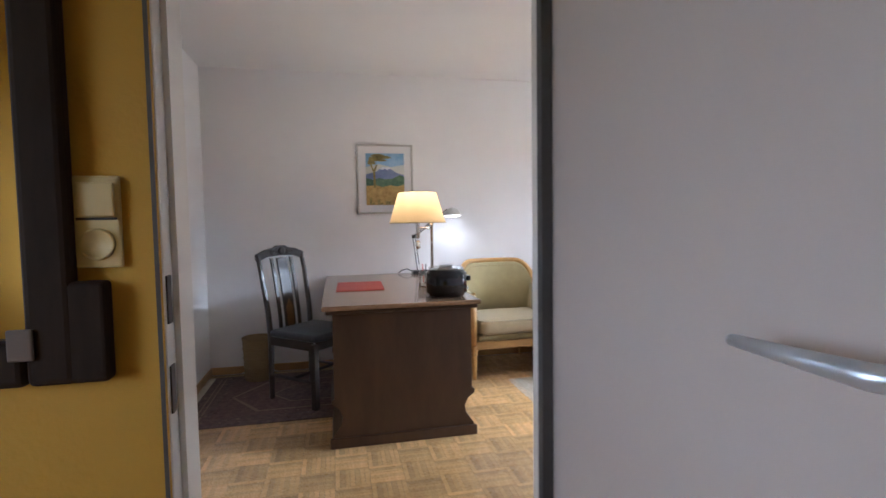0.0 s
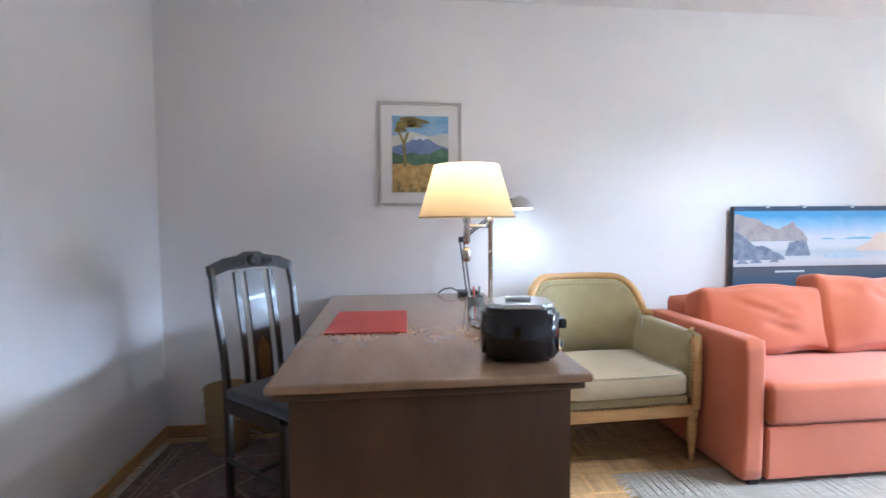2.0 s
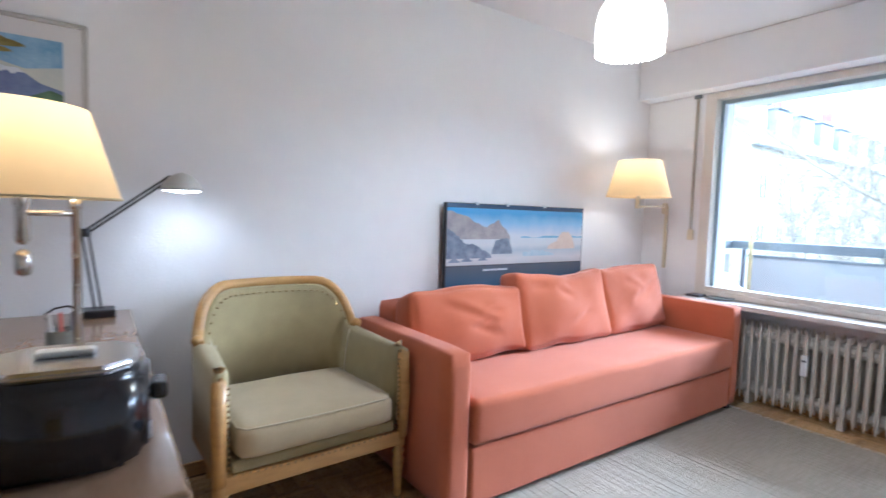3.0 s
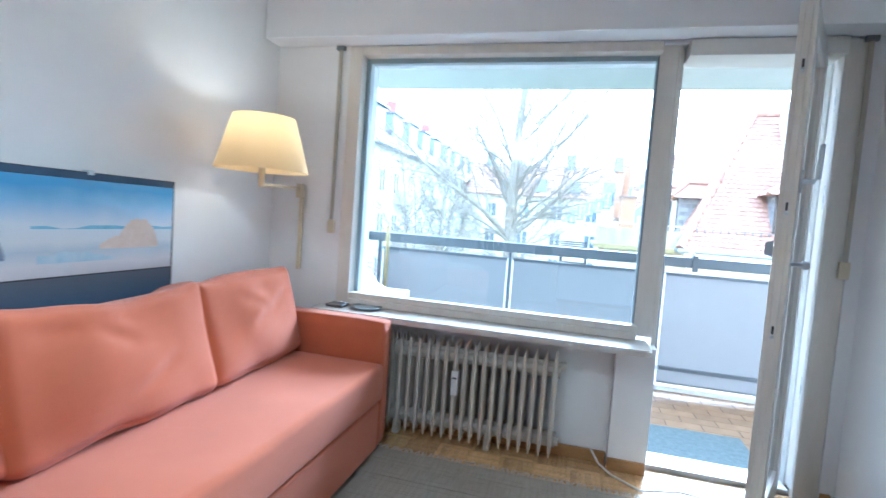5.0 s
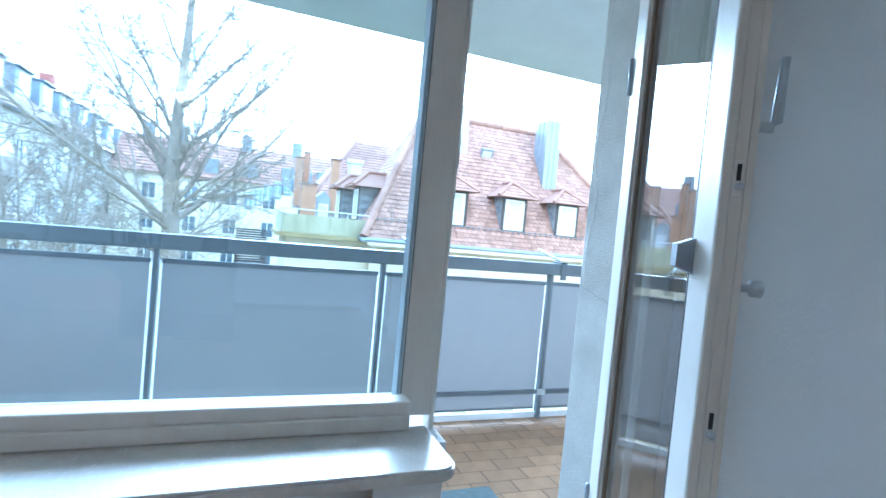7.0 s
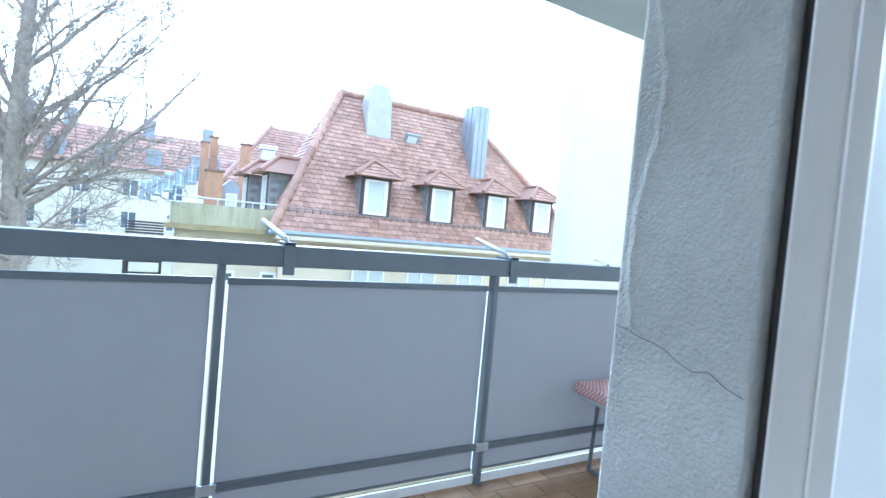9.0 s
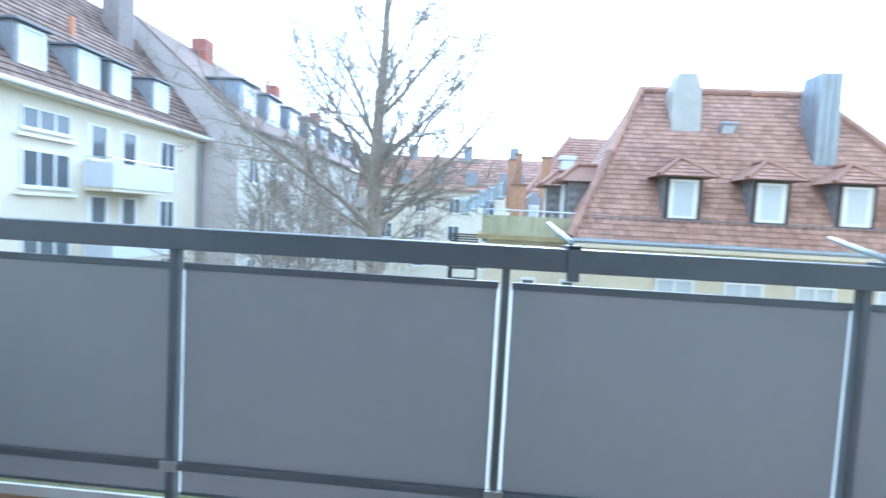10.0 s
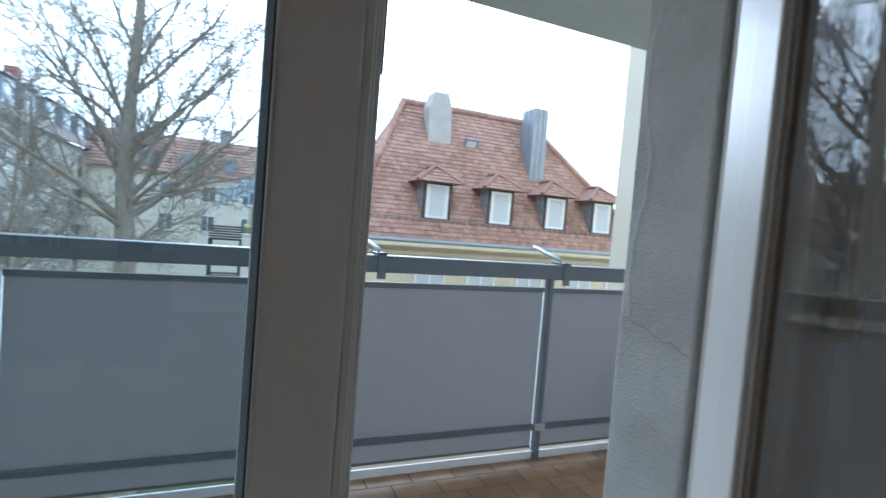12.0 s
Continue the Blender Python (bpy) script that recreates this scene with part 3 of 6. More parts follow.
pad = solid("desk_pad", boxes((-0.152, -0.22, 0, 0.152, 0.22, 0.006), bevel=0.002), RED, "flat red desk pad lying on the desk", "desk pad")
pad.matrix_world = pose(0.455, 3.715, 0.7585, 0, 0, -2)

# ---- table lamp ----
CHROME = mat("brushed_nickel", (0.62, 0.60, 0.57), 0.25, metal=1.0, var=0.05)
def shade_mat(name, color, glow):
    m = bpy.data.materials.new(name)
    m.use_nodes = True
    n, l = m.node_tree.nodes, m.node_tree.links
    p = n["Principled BSDF"]
    p.inputs["Base Color"].default_value = (*color, 1)
    p.inputs["Roughness"].default_value = 0.9
    tr, mx = n.new("ShaderNodeBsdfTranslucent"), n.new("ShaderNodeMixShader")
    tex, tc, ramp = n.new("ShaderNodeTexNoise"), n.new("ShaderNodeTexCoord"), n.new("ShaderNodeMix")
    ramp.data_type = "RGBA"
    l.new(tc.outputs["Object"], tex.inputs[0])
    tex.inputs["Scale"].default_value = 60
    ramp.inputs["A"].default_value = (*(c * 0.9 for c in color), 1)
    ramp.inputs["B"].default_value = (*color, 1)
    l.new(tex.outputs[0], ramp.inputs["Factor"])
    l.new(ramp.outputs["Result"], tr.inputs[0])
    mx.inputs[0].default_value = glow
    l.new(p.outputs[0], mx.inputs[1])
    l.new(tr.outputs[0], mx.inputs[2])
    l.new(mx.outputs[0], n["Material Output"].inputs[0])
    return m
SHADE = shade_mat("cream_fabric", (0.76, 0.57, 0.31), 0.36)
def shade(r0, z0, r1, z1, sides=40):
    bm = bmesh.new()
    lathe(bm, [(r0, z0), (r1, z1)], sides)
    for f in [f for f in bm.faces if len(f.verts) > 4]:
        bm.faces.remove(f)
    return bm
tl = thing("table_lamp", "lit table lamp with cream pleated shade and nickel stand", "table lamp", (0.93, 3.58, 0.7585))
part("base", lathe(bmesh.new(), [(0.078, 0), (0.080, 0.006), (0.074, 0.018), (0.014, 0.022)], 32), CHROME, tl, "", True)
part("stem", lathe(bmesh.new(), [(0.009, 0.02), (0.009, 0.40), (0.012, 0.402), (0.012, 0.42), (0.006, 0.425)], 14), CHROME, tl, "", True)
part("arm", tube(bmesh.new(), [(0, 0, 0.39), (-0.085, -0.01, 0.39), (-0.095, -0.01, 0.39)], 0.007, 10), CHROME, tl, "", True)
part("socket", lathe(bmesh.new(), [(0.006, 0.32), (0.014, 0.33), (0.012, 0.40), (0.016, 0.41), (0.016, 0.47)], 14, (-0.095, -0.01, 0)), CHROME, tl, "", True)
part("weight", lathe(bmesh.new(), [(0.004, 0.31), (0.016, 0.30), (0.016, 0.27), (0.013, 0.255), (0.003, 0.25)], 14, (-0.095, -0.01, 0)), CHROME, tl, "small nickel pull weight", True)
sh = part("shade", shade(0.185, 0.425, 0.125, 0.622), SHADE, tl, "cream fabric shade, glowing", True)
sh.location = (-0.095, -0.01, 0)
part("shade_trim", tube(bmesh.new(), [(0.185 * math.cos(a * math.tau / 40) - 0.095, 0.185 * math.sin(a * math.tau / 40) - 0.01, 0.425) for a in range(40)], 0.003, 6, True), mat("shade_trim", (0.45, 0.36, 0.2), 0.8), tl)
BULB = mat("lit_bulb", (1, 0.9, 0.7), 0.5, emit=(1.0, 0.84, 0.6, 1.2))
part("bulb", lathe(bmesh.new(), [(0.012, 0.47), (0.026, 0.50), (0.03, 0.53), (0.02, 0.56), (0.002, 0.565)], 14, (-0.095, -0.01, 0)), BULB, tl, "", True)
lamp("table_lamp_light", (0.835, 3.57, 1.36), 0.31, 0.03)

# ---- desk lamp ----
BLACK = mat("black_metal", (0.012, 0.012, 0.014), 0.4, var=0.2)
dl = thing("desk_lamp", "black articulated desk lamp with white head, switched on", "desk lamp", (0.97, 4.38, 0.7585))
part("base", boxes((-0.055, -0.05, 0, 0.055, 0.05, 0.028), bevel=0.006), BLACK, dl)
for dx in (-0.010, 0.010):
    part("lower_arm", tube(bmesh.new(), [(dx, 0, 0.028), (-0.035 + dx, 0, 0.31)], 0.004, 8), BLACK, dl)
    part("upper_arm", tube(bmesh.new(), [(-0.035 + dx, 0, 0.31), (0.24 + dx, -0.08, 0.53)], 0.004, 8), BLACK, dl)
part("joint", lathe(bmesh.new(), [(0.016, 0.295), (0.018, 0.31), (0.016, 0.325)], 14, (-0.035, 0, 0)), BLACK, dl, "", True)
part("head", lathe(bmesh.new(), [(0.075, 0.435), (0.072, 0.45), (0.045, 0.485), (0.02, 0.50), (0.001, 0.505)], 24, (0.27, -0.09, 0.04)), mat("lamp_head", (0.62, 0.61, 0.58), 0.4, var=0.05), dl, "grey lamp head", True)
part("bulb", lathe(bmesh.new(), [(0.001, 0.425), (0.06, 0.432), (0.065, 0.436), (0.001, 0.438)], 20, (0.27, -0.09, 0.04)), mat("lit_head", (1, 1, 1), 0.5, emit=(1, 0.97, 0.9, 1.5)), dl, "bright white lamp", True)
part("cable", tube(bmesh.new(), [(-0.05, 0.02, 0.02), (-0.09, 0.03, 0.04), (-0.13, 0.05, 0.03), (-0.16, 0.07, 0.006)], 0.004, 6), BLACK, dl)
spot_data = bpy.data.lights.new("desk_lamp_light", "SPOT")
spot_data.energy, spot_data.spot_size, spot_data.spot_blend, spot_data.shadow_soft_size, spot_data.color = 0.09, radians(120), 0.5, 0.05, (1, 0.95, 0.86)
new("desk_lamp_light", spot_data).matrix_world = look((1.24, 4.29, 1.18), (1.34, 4.44, 0.7))

# ---- small things on the desk ----
ck = thing("rice_cooker", "black rice cooker with a steel lid", "rice cooker", (0.925, 3.14, 0.7585), -6)
oct_ = [(0.115 * s * a, 0.105 * b) for a, b, s in ((1, -0.55, 1), (1, 0.55, 1), (0.6, 1, 1), (-0.6, 1, 1), (-1, 0.55, 1), (-1, -0.55, 1), (-0.6, -1, 1), (0.6, -1, 1))]
bm = prism(bmesh.new(), oct_, 0.006, 0.152, "z")
bmesh.ops.bevel(bm, geom=bm.edges[:], offset=0.014, segments=3, affect="EDGES", clamp_overlap=True)
GLOSSBLACK = mat("gloss_black", (0.008, 0.009, 0.012), 0.22, var=0.2, coat=0.3)
part("body", bm, GLOSSBLACK, ck, "", True)
bm = prism(bmesh.new(), [(x * 0.86, y * 0.84) for x, y in oct_], 0.1525, 0.168, "z")
bmesh.ops.bevel(bm, geom=bm.edges[:], offset=0.006, segments=2, affect="EDGES", clamp_overlap=True)
part("lid", bm, mat("steel_lid", (0.55, 0.55, 0.54), 0.22, metal=0.9, var=0.1), ck, "shiny steel lid")
part("lid_handle", boxes((-0.04, -0.014, 0.1685, 0.04, 0.014, 0.180), bevel=0.005), ALU, ck)
part("handle", boxes((0.116, -0.03, 0.085, 0.142, 0.03, 0.115), bevel=0.007), GLOSSBLACK, ck)
part("button", boxes((0.1155, -0.075, 0.04, 0.119, -0.05, 0.06), bevel=0.001), ALU, ck)
part("foot", boxes((-0.08, -0.07, 0, 0.08, 0.07, 0.0055)), BLACK, ck)
cup = thing("pen_glass", "clear glass tumbler with pens on the desk", "glass", (0.895, 3.72, 0.7585))
part("tumbler", lathe(bmesh.new(), [(0.030, 0.0), (0.030, 0.006), (0.034, 0.095), (0.037, 0.095), (0.033, 0.0)], 20), mat("tumbler_glass", (0.9, 0.95, 0.95), 0.05, trans=0.9, var=0.02), cup, "", True)
for k, c in enumerate(((0.6, 0.6, 0.6), (0.5, 0.1, 0.08), (0.12, 0.12, 0.14))):
    part("pen", tube(bmesh.new(), [(0.01 * k - 0.01, 0.0, 0.008), (0.025 * k - 0.03, 0.015, 0.135)], 0.004, 8), mat("pen_plastic", c, 0.4), cup)

# ---- framed picture ----
pf = thing("framed_picture", "framed painting of a savanna with a snowy mountain", "picture", (0.72, 4.498, 1.545))
FR = mat("pale_frame", (0.50, 0.49, 0.47), 0.45, var=0.06)
part("frame", boxes((-0.232, -0.022, -0.285, -0.217, 0, 0.285), (0.217, -0.022, -0.285, 0.232, 0, 0.285), (-0.2165, -0.022, 0.27, 0.2165, 0, 0.285), (-0.2165, -0.022, -0.285, 0.2165, 0, -0.27), bevel=0.002), FR, pf)
part("mount", boxes((-0.2168, -0.010, -0.2698, 0.2168, -0.004, 0.2698)), mat("white_mount", (0.74, 0.73, 0.74), 0.8, var=0.02), pf, "white mount board")
def flat(name, pts, y, material, parent, label=""):
    bm = bmesh.new()
    prism(bm, pts, y, y + 0.0008, "y")
    return part(name, bm, material, parent, label)
def paint(name, c1, c2, s):
    return mat(name, c1, 0.7, color2=c2, scale=s)
P_SKY, P_HAZE = paint("paint_sky", (0.10, 0.28, 0.55), (0.45, 0.62, 0.75), 9), paint("paint_haze", (0.50, 0.55, 0.55), (0.68, 0.66, 0.58), 14)
P_MT, P_SNOW = paint("paint_mountain", (0.10, 0.14, 0.34), (0.26, 0.32, 0.50), 16), paint("paint_snow", (0.8, 0.82, 0.85), (0.6, 0.65, 0.75), 20)
P_BUSH, P_GRASS, P_TREE = paint("paint_bush", (0.03, 0.09, 0.06), (0.16, 0.26, 0.16), 28), paint("paint_grass", (0.30, 0.19, 0.05), (0.62, 0.45, 0.16), 34), paint("paint_tree", (0.12, 0.10, 0.03), (0.36, 0.30, 0.10), 40)
L, R, B, T = -0.158, 0.158, -0.213, 0.213
flat("painting", [(L, B), (R, B), (R, T), (L, T)], -0.0112, P_SKY, pf, "painted savanna scene")
flat("haze", [(L, 0.0), (R, 0.0), (R, 0.12), (0.05, 0.10), (-0.05, 0.125), (L, 0.10)], -0.0122, P_HAZE, pf)
flat("mountain", [(L, 0.0), (R, 0.0), (R, 0.035), (0.09, 0.055), (0.03, 0.10), (0.0, 0.098), (-0.02, 0.105), (-0.07, 0.065), (L, 0.04)], -0.0132, P_MT, pf)
flat("snow_cap", [(-0.045, 0.083), (-0.02, 0.105), (0.0, 0.098), (0.03, 0.10), (0.05, 0.085), (0.03, 0.085), (0.015, 0.075), (0.0, 0.088), (-0.02, 0.078)], -0.0142, P_SNOW, pf)
flat("bush", [(L, -0.07), (R, -0.07), (R, 0.02), (0.12, 0.035), (0.09, 0.02), (0.06, 0.005), (0.0, 0.0), (-0.05, 0.01), (-0.10, -0.005), (L, 0.01)], -0.0142, P_BUSH, pf)
flat("grass", [(L, B), (R, B), (R, -0.045), (0.10, -0.06), (0.04, -0.05), (-0.02, -0.065), (-0.08, -0.05), (L, -0.055)], -0.0152, P_GRASS, pf)
flat("tree_trunk", [(-0.095, -0.07), (-0.078, -0.07), (-0.082, 0.06), (-0.062, 0.12), (-0.075, 0.12), (-0.092, 0.08), (-0.115, 0.13), (-0.128, 0.13), (-0.10, 0.06)], -0.0162, P_TREE, pf)
for cx, cz, w, h in ((-0.09, 0.165, 0.065, 0.02), (-0.02, 0.18, 0.07, 0.014), (-0.115, 0.135, 0.04, 0.016), (-0.06, 0.195, 0.06, 0.012), (-0.03, 0.155, 0.045, 0.010)):
    flat("tree_crown", [(cx + w * math.cos(a * math.tau / 14) * (1 + 0.15 * math.sin(5 * a)), cz + h * math.sin(a * math.tau / 14)) for a in range(14) if cx + w * math.cos(a * math.tau / 14) * 1.2 > L], -0.0166, P_TREE, pf)
for k in range(14):
    x = L + 0.012 + k * 0.0222
    h = 0.05 + 0.03 * math.sin(k * 2.3)
    flat("grass_tuft", [(x - 0.008, B + 0.002), (x + 0.008, B + 0.002), (x + 0.012, B + h), (x + 0.002, B + h * 0.7), (x - 0.010, B + h * 0.9)], -0.0162, P_TREE if k % 3 else P_GRASS, pf)

# ---- dining chair at the desk ----
CHAIRW = mat("black_stained_wood", (0.034, 0.022, 0.016), 0.32, var=0.3, scale=8, stretch=(1, 1, 6), coat=0.2)
CARVED = mat("carved_wood", (0.02, 0.015, 0.013), 0.38, var=0.3, scale=20, bump=0.3, bump_scale=150)
SEATC = mat("blue_grey_velvet", (0.045, 0.052, 0.07), 0.9, var=0.3, scale=18, bump=0.3, bump_scale=120, sheen=0.4)
ch = thing("dining_chair", "dark carved wooden chair with blue-grey seat cushion", "chair", (0.135, 3.80, 0.008), -133)
for x in (-0.195, 0.195):
    part("front_leg", boxes((x - 0.02, 0.185, 0, x + 0.02, 0.225, 0.42), bevel=0.005), CHAIRW, ch)
    bm = tube(bmesh.new(), [(x * 0.93, -0.215, 0), (x * 0.93, -0.21, 0.42), (x * 0.95, -0.225, 0.60), (x, -0.27, 0.85), (x * 0.98, -0.30, 0.975)], [0.018, 0.021, 0.019, 0.017, 0.016], 6)
    part("back_post", bm, CHAIRW, ch)
    part("side_rail", boxes((x - 0.012, -0.19, 0.375, x + 0.012, 0.184, 0.43), bevel=0.003), CHAIRW, ch)
    part("stretcher", tube(bmesh.new(), [(x, -0.20, 0.17), (x, 0.19, 0.17)], 0.011, 8), CHAIRW, ch)
part("front_rail", boxes((-0.174, 0.19, 0.375, 0.174, 0.218, 0.43), bevel=0.003), CHAIRW, ch)
part("rear_rail", boxes((-0.16, -0.222, 0.375, 0.16, -0.198, 0.43), bevel=0.003), CHAIRW, ch)
part("stretcher", tube(bmesh.new(), [(-0.184, 0.0, 0.17), (0.184, 0.0, 0.17)], 0.011, 8), CHAIRW, ch)
bm = boxes((-0.21, -0.19, 0.431, 0.21, 0.235, 0.475), bevel=0.02, seg=4)
for v in bm.verts:
    if v.co.z > 0.45:
        v.co.z += 0.022 * max(0, 1 - (v.co.x / 0.22) ** 2) * max(0, 1 - (v.co.y / 0.24) ** 2)
part("seat", bm, SEATC, ch, "blue-grey velvet seat cushion", True)
for x, w in ((-0.085, 0.011), (0.0, 0.042), (0.085, 0.011)):
    bm = bmesh.new()
    prev = None
    for y, z in ((-0.212, 0.42), (-0.222, 0.55), (-0.24, 0.68), (-0.265, 0.82), (-0.292, 0.945)):
        ring4 = [bm.verts.new((x + sx * w, y + sy * 0.007, z)) for sx, sy in ((-1, -1), (1, -1), (1, 1), (-1, 1))]
        if prev:
            for k in range(4):
                bm.faces.new((prev[k], prev[(k + 1) % 4], ring4[(k + 1) % 4], ring4[k]))
        prev = ring4
    bmesh.ops.recalc_face_normals(bm, faces=bm.faces)
    sp = part("splat", bm, CHAIRW, ch)
    if w > 0.03:
        inlay = prism(bmesh.new(), [(-0.028, 0.445), (0.028, 0.445), (0.03, 0.60), (0.0, 0.66), (-0.03, 0.60)], -0.004, 0.004, "y")
        part("inlay", inlay, mat("brown_inlay", (0.20, 0.10, 0.035), 0.3, var=0.25, scale=12, stretch=(1, 1, 5), coat=0.3), sp, "lighter brown veneer inlay").matrix_local = pose(0, -0.1675, 0.0, 5.2, 0, 0)
crest = [(-0.20, 0.93), (-0.12, 0.955), (0, 0.96), (0.12, 0.955), (0.20, 0.93), (0.205, 0.975), (0.13, 1.005), (0.06, 1.015), (0.03, 1.03), (-0.03, 1.03), (-0.06, 1.015), (-0.13, 1.005), (-0.205, 0.975)]
bm = prism(bmesh.new(), crest, -0.315, -0.285, "y")
part("crest_rail", bm, CARVED, ch, "carved crest rail")
part("rosette", lathe(bmesh.new(), [(0.03, 0), (0.028, 0.008), (0.012, 0.011), (0.001, 0.006)], 18), CARVED, ch, "carved oval rosette", True).matrix_local = pose(0, -0.284, 0.993, -90, 0, 0)
for sx in (-1, 1):
    part("scroll", tube(bmesh.new(), [(sx * (0.07 + 0.025 * math.cos(a * 0.8)), -0.283, 0.985 + 0.014 * math.sin(a * 0.8)) for a in range(8)], 0.005, 6), CARVED, ch)

# ---- basket ----
bk = thing("waste_basket", "woven straw waste basket beside the wall", "basket", (-0.30, 4.30, 0.008))
STRAW = mat("straw", (0.22, 0.14, 0.055), 0.85, color2=(0.34, 0.23, 0.10), scale=25, stretch=(1, 1, 8), bump=0.4, bump_scale=140)
part("wall", lathe(bmesh.new(), [(0.095, 0), (0.10, 0.01), (0.112, 0.32), (0.106, 0.32), (0.094, 0.015), (0.0, 0.012)], 28), STRAW, bk, "", True)
for z in (0.03, 0.10, 0.17, 0.24, 0.318):
    part("hoop", tube(bmesh.new(), [((0.099 + z * 0.042) * math.cos(a * math.tau / 28), (0.099 + z * 0.042) * math.sin(a * math.tau / 28), z) for a in range(28)], 0.005, 6, True), STRAW, bk)

# ---- armchair ----
BEECH = mat("honey_beech", (0.48, 0.275, 0.085), 0.4, var=0.18, scale=9, stretch=(1, 1, 5), coat=0.15)
OLIVE = mat("olive_upholstery", (0.34, 0.28, 0.135), 0.9, var=0.10, scale=14, bump=0.25, bump_scale=320, sheen=0.3)
BEIGE = mat("beige_cushion", (0.50, 0.42, 0.27), 0.9, var=0.08, scale=10, bump=0.25, bump_scale=320, sheen=0.3)
PIPING = mat("pale_piping", (0.60, 0.54, 0.40), 0.9, var=0.06)
BRASS = mat("brass_nail", (0.30, 0.21, 0.10), 0.35, metal=0.8)
ac = thing("armchair", "olive upholstered tub armchair with wooden frame and brass nails", "armchair", (1.63, 4.15, 0), 2)
def tub(s):
    """Plan place and rail height along the tub's rim, s from -1 (one arm's front) to 1."""
    a = abs(s)
    if a > 0.62:
        k = (a - 0.62) / 0.38
        x, y, z = 0.335 + 0.015 * k, 0.10 - 0.38 * k, 0.645 - 0.012 * k
    else:
        th = a / 0.62 * math.pi / 2
        x, y = 0.335 * math.sin(th), 0.10 + 0.20 * math.cos(th)
        z = 0.645 + 0.19 * (1 - max(0, min(1, (a - 0.24) / 0.30)) ** 2)
    return math.copysign(x, s), y, z
N = 48
rim = [tub(-1 + 2 * k / N) for k in range(N + 1)]
bm = bmesh.new()
rings = []
for x, y, z in rim:
    d = Vector((x, y - 0.05, 0)).normalized()
    inner, outer = Vector((x, y, 0)) - d * (0.03 if z > 0.66 else 0.05), Vector((x, y, 0)) + d * 0.025
    rings.append([bm.verts.new((inner.x, inner.y, 0.30)), bm.verts.new((inner.x - d.x * 0.012, inner.y - d.y * 0.012, (z + 0.30) / 2)), bm.verts.new((inner.x, inner.y, z - 0.012)),
                  bm.verts.new((x, y, z)), bm.verts.new((outer.x, outer.y, z - 0.012)), bm.verts.new((outer.x, outer.y, 0.30))])
for r0, r1 in zip(rings, rings[1:]):
    for k in range(6):
        bm.faces.new((r0[k], r0[(k + 1) % 6], r1[(k + 1) % 6], r1[k]))
bm.faces.new(rings[0][::-1])
bm.faces.new(rings[-1])
bmesh.ops.recalc_face_normals(bm, faces=bm.faces)
part("back", bm, OLIVE, ac, "", True)
part("rim", tube(bmesh.new(), [(x * 1.02, y + 0.008, z + 0.008) for x, y, z in rim[9:40]], 0.023, 10), BEECH, ac, "bent honey-coloured wooden rim", True)
for sx in (-1, 1):
    part("arm_post", tube(bmesh.new(), [(sx * 0.352, -0.285, 0.26), (sx * 0.356, -0.29, 0.45), (sx * 0.352, -0.285, 0.605), (sx * 0.345, -0.255, 0.642)], [0.024, 0.026, 0.024, 0.02], 10), BEECH, ac, "", True)
    part("front_leg", lathe(bmesh.new(), [(0.012, 0), (0.016, 0.01), (0.014, 0.03), (0.024, 0.16), (0.018, 0.175), (0.026, 0.19), (0.018, 0.205), (0.027, 0.22), (0.027, 0.27)], 14, (sx * 0.345, -0.275, 0)), BEECH, ac, "turned wooden front leg", True)
    part("rear_leg", tube(bmesh.new(), [(sx * 0.24, 0.26, 0.28), (sx * 0.26, 0.30, 0)], [0.022, 0.016], 8), BEECH, ac)
    for k in range(16):
        z = 0.30 + k * 0.019
        n0 = part("nail", lathe(bmesh.new(), [(0.005, 0), (0.004, 0.003), (0.001, 0.004)], 8), BRASS, ac)
        n0.matrix_local = pose(sx * 0.326, -0.297, z, 90, 0, 0)
bm = boxes((-0.345, -0.298, 0.225, 0.345, -0.262, 0.285), bevel=0.006)
for v in bm.verts:
    v.co.y -= 0.03 * (1 - (v.co.x / 0.35) ** 2)
part("seat_rail", bm, BEECH, ac)
for x in (-0.33, 0.33):
    part("side_rail", boxes((x - 0.015, -0.26, 0.23, x + 0.015, 0.2, 0.285)), BEECH, ac)
for k in range(26):
    n0 = part("nail", lathe(bmesh.new(), [(0.005, 0), (0.004, 0.003), (0.001, 0.004)], 8), BRASS, ac)
    x = -0.31 + k * 0.0248
    n0.matrix_local = pose(x, -0.300 - 0.03 * (1 - (x / 0.35) ** 2), 0.293, 90, 0, 0)
for k in range(31):
    x, y, z = tub(-0.56 + 1.12 * k / 30)
    n0 = part("nail", lathe(bmesh.new(), [(0.005, 0), (0.004, 0.003), (0.001, 0.004)], 8), BRASS, ac)
    n0.matrix_local = pose(x * 0.93, y - 0.036, z - 0.032, 90, 0, 0)
part("seat_base", boxes((-0.315, -0.29, 0.286, 0.315, 0.22, 0.33), bevel=0.01), OLIVE, ac)
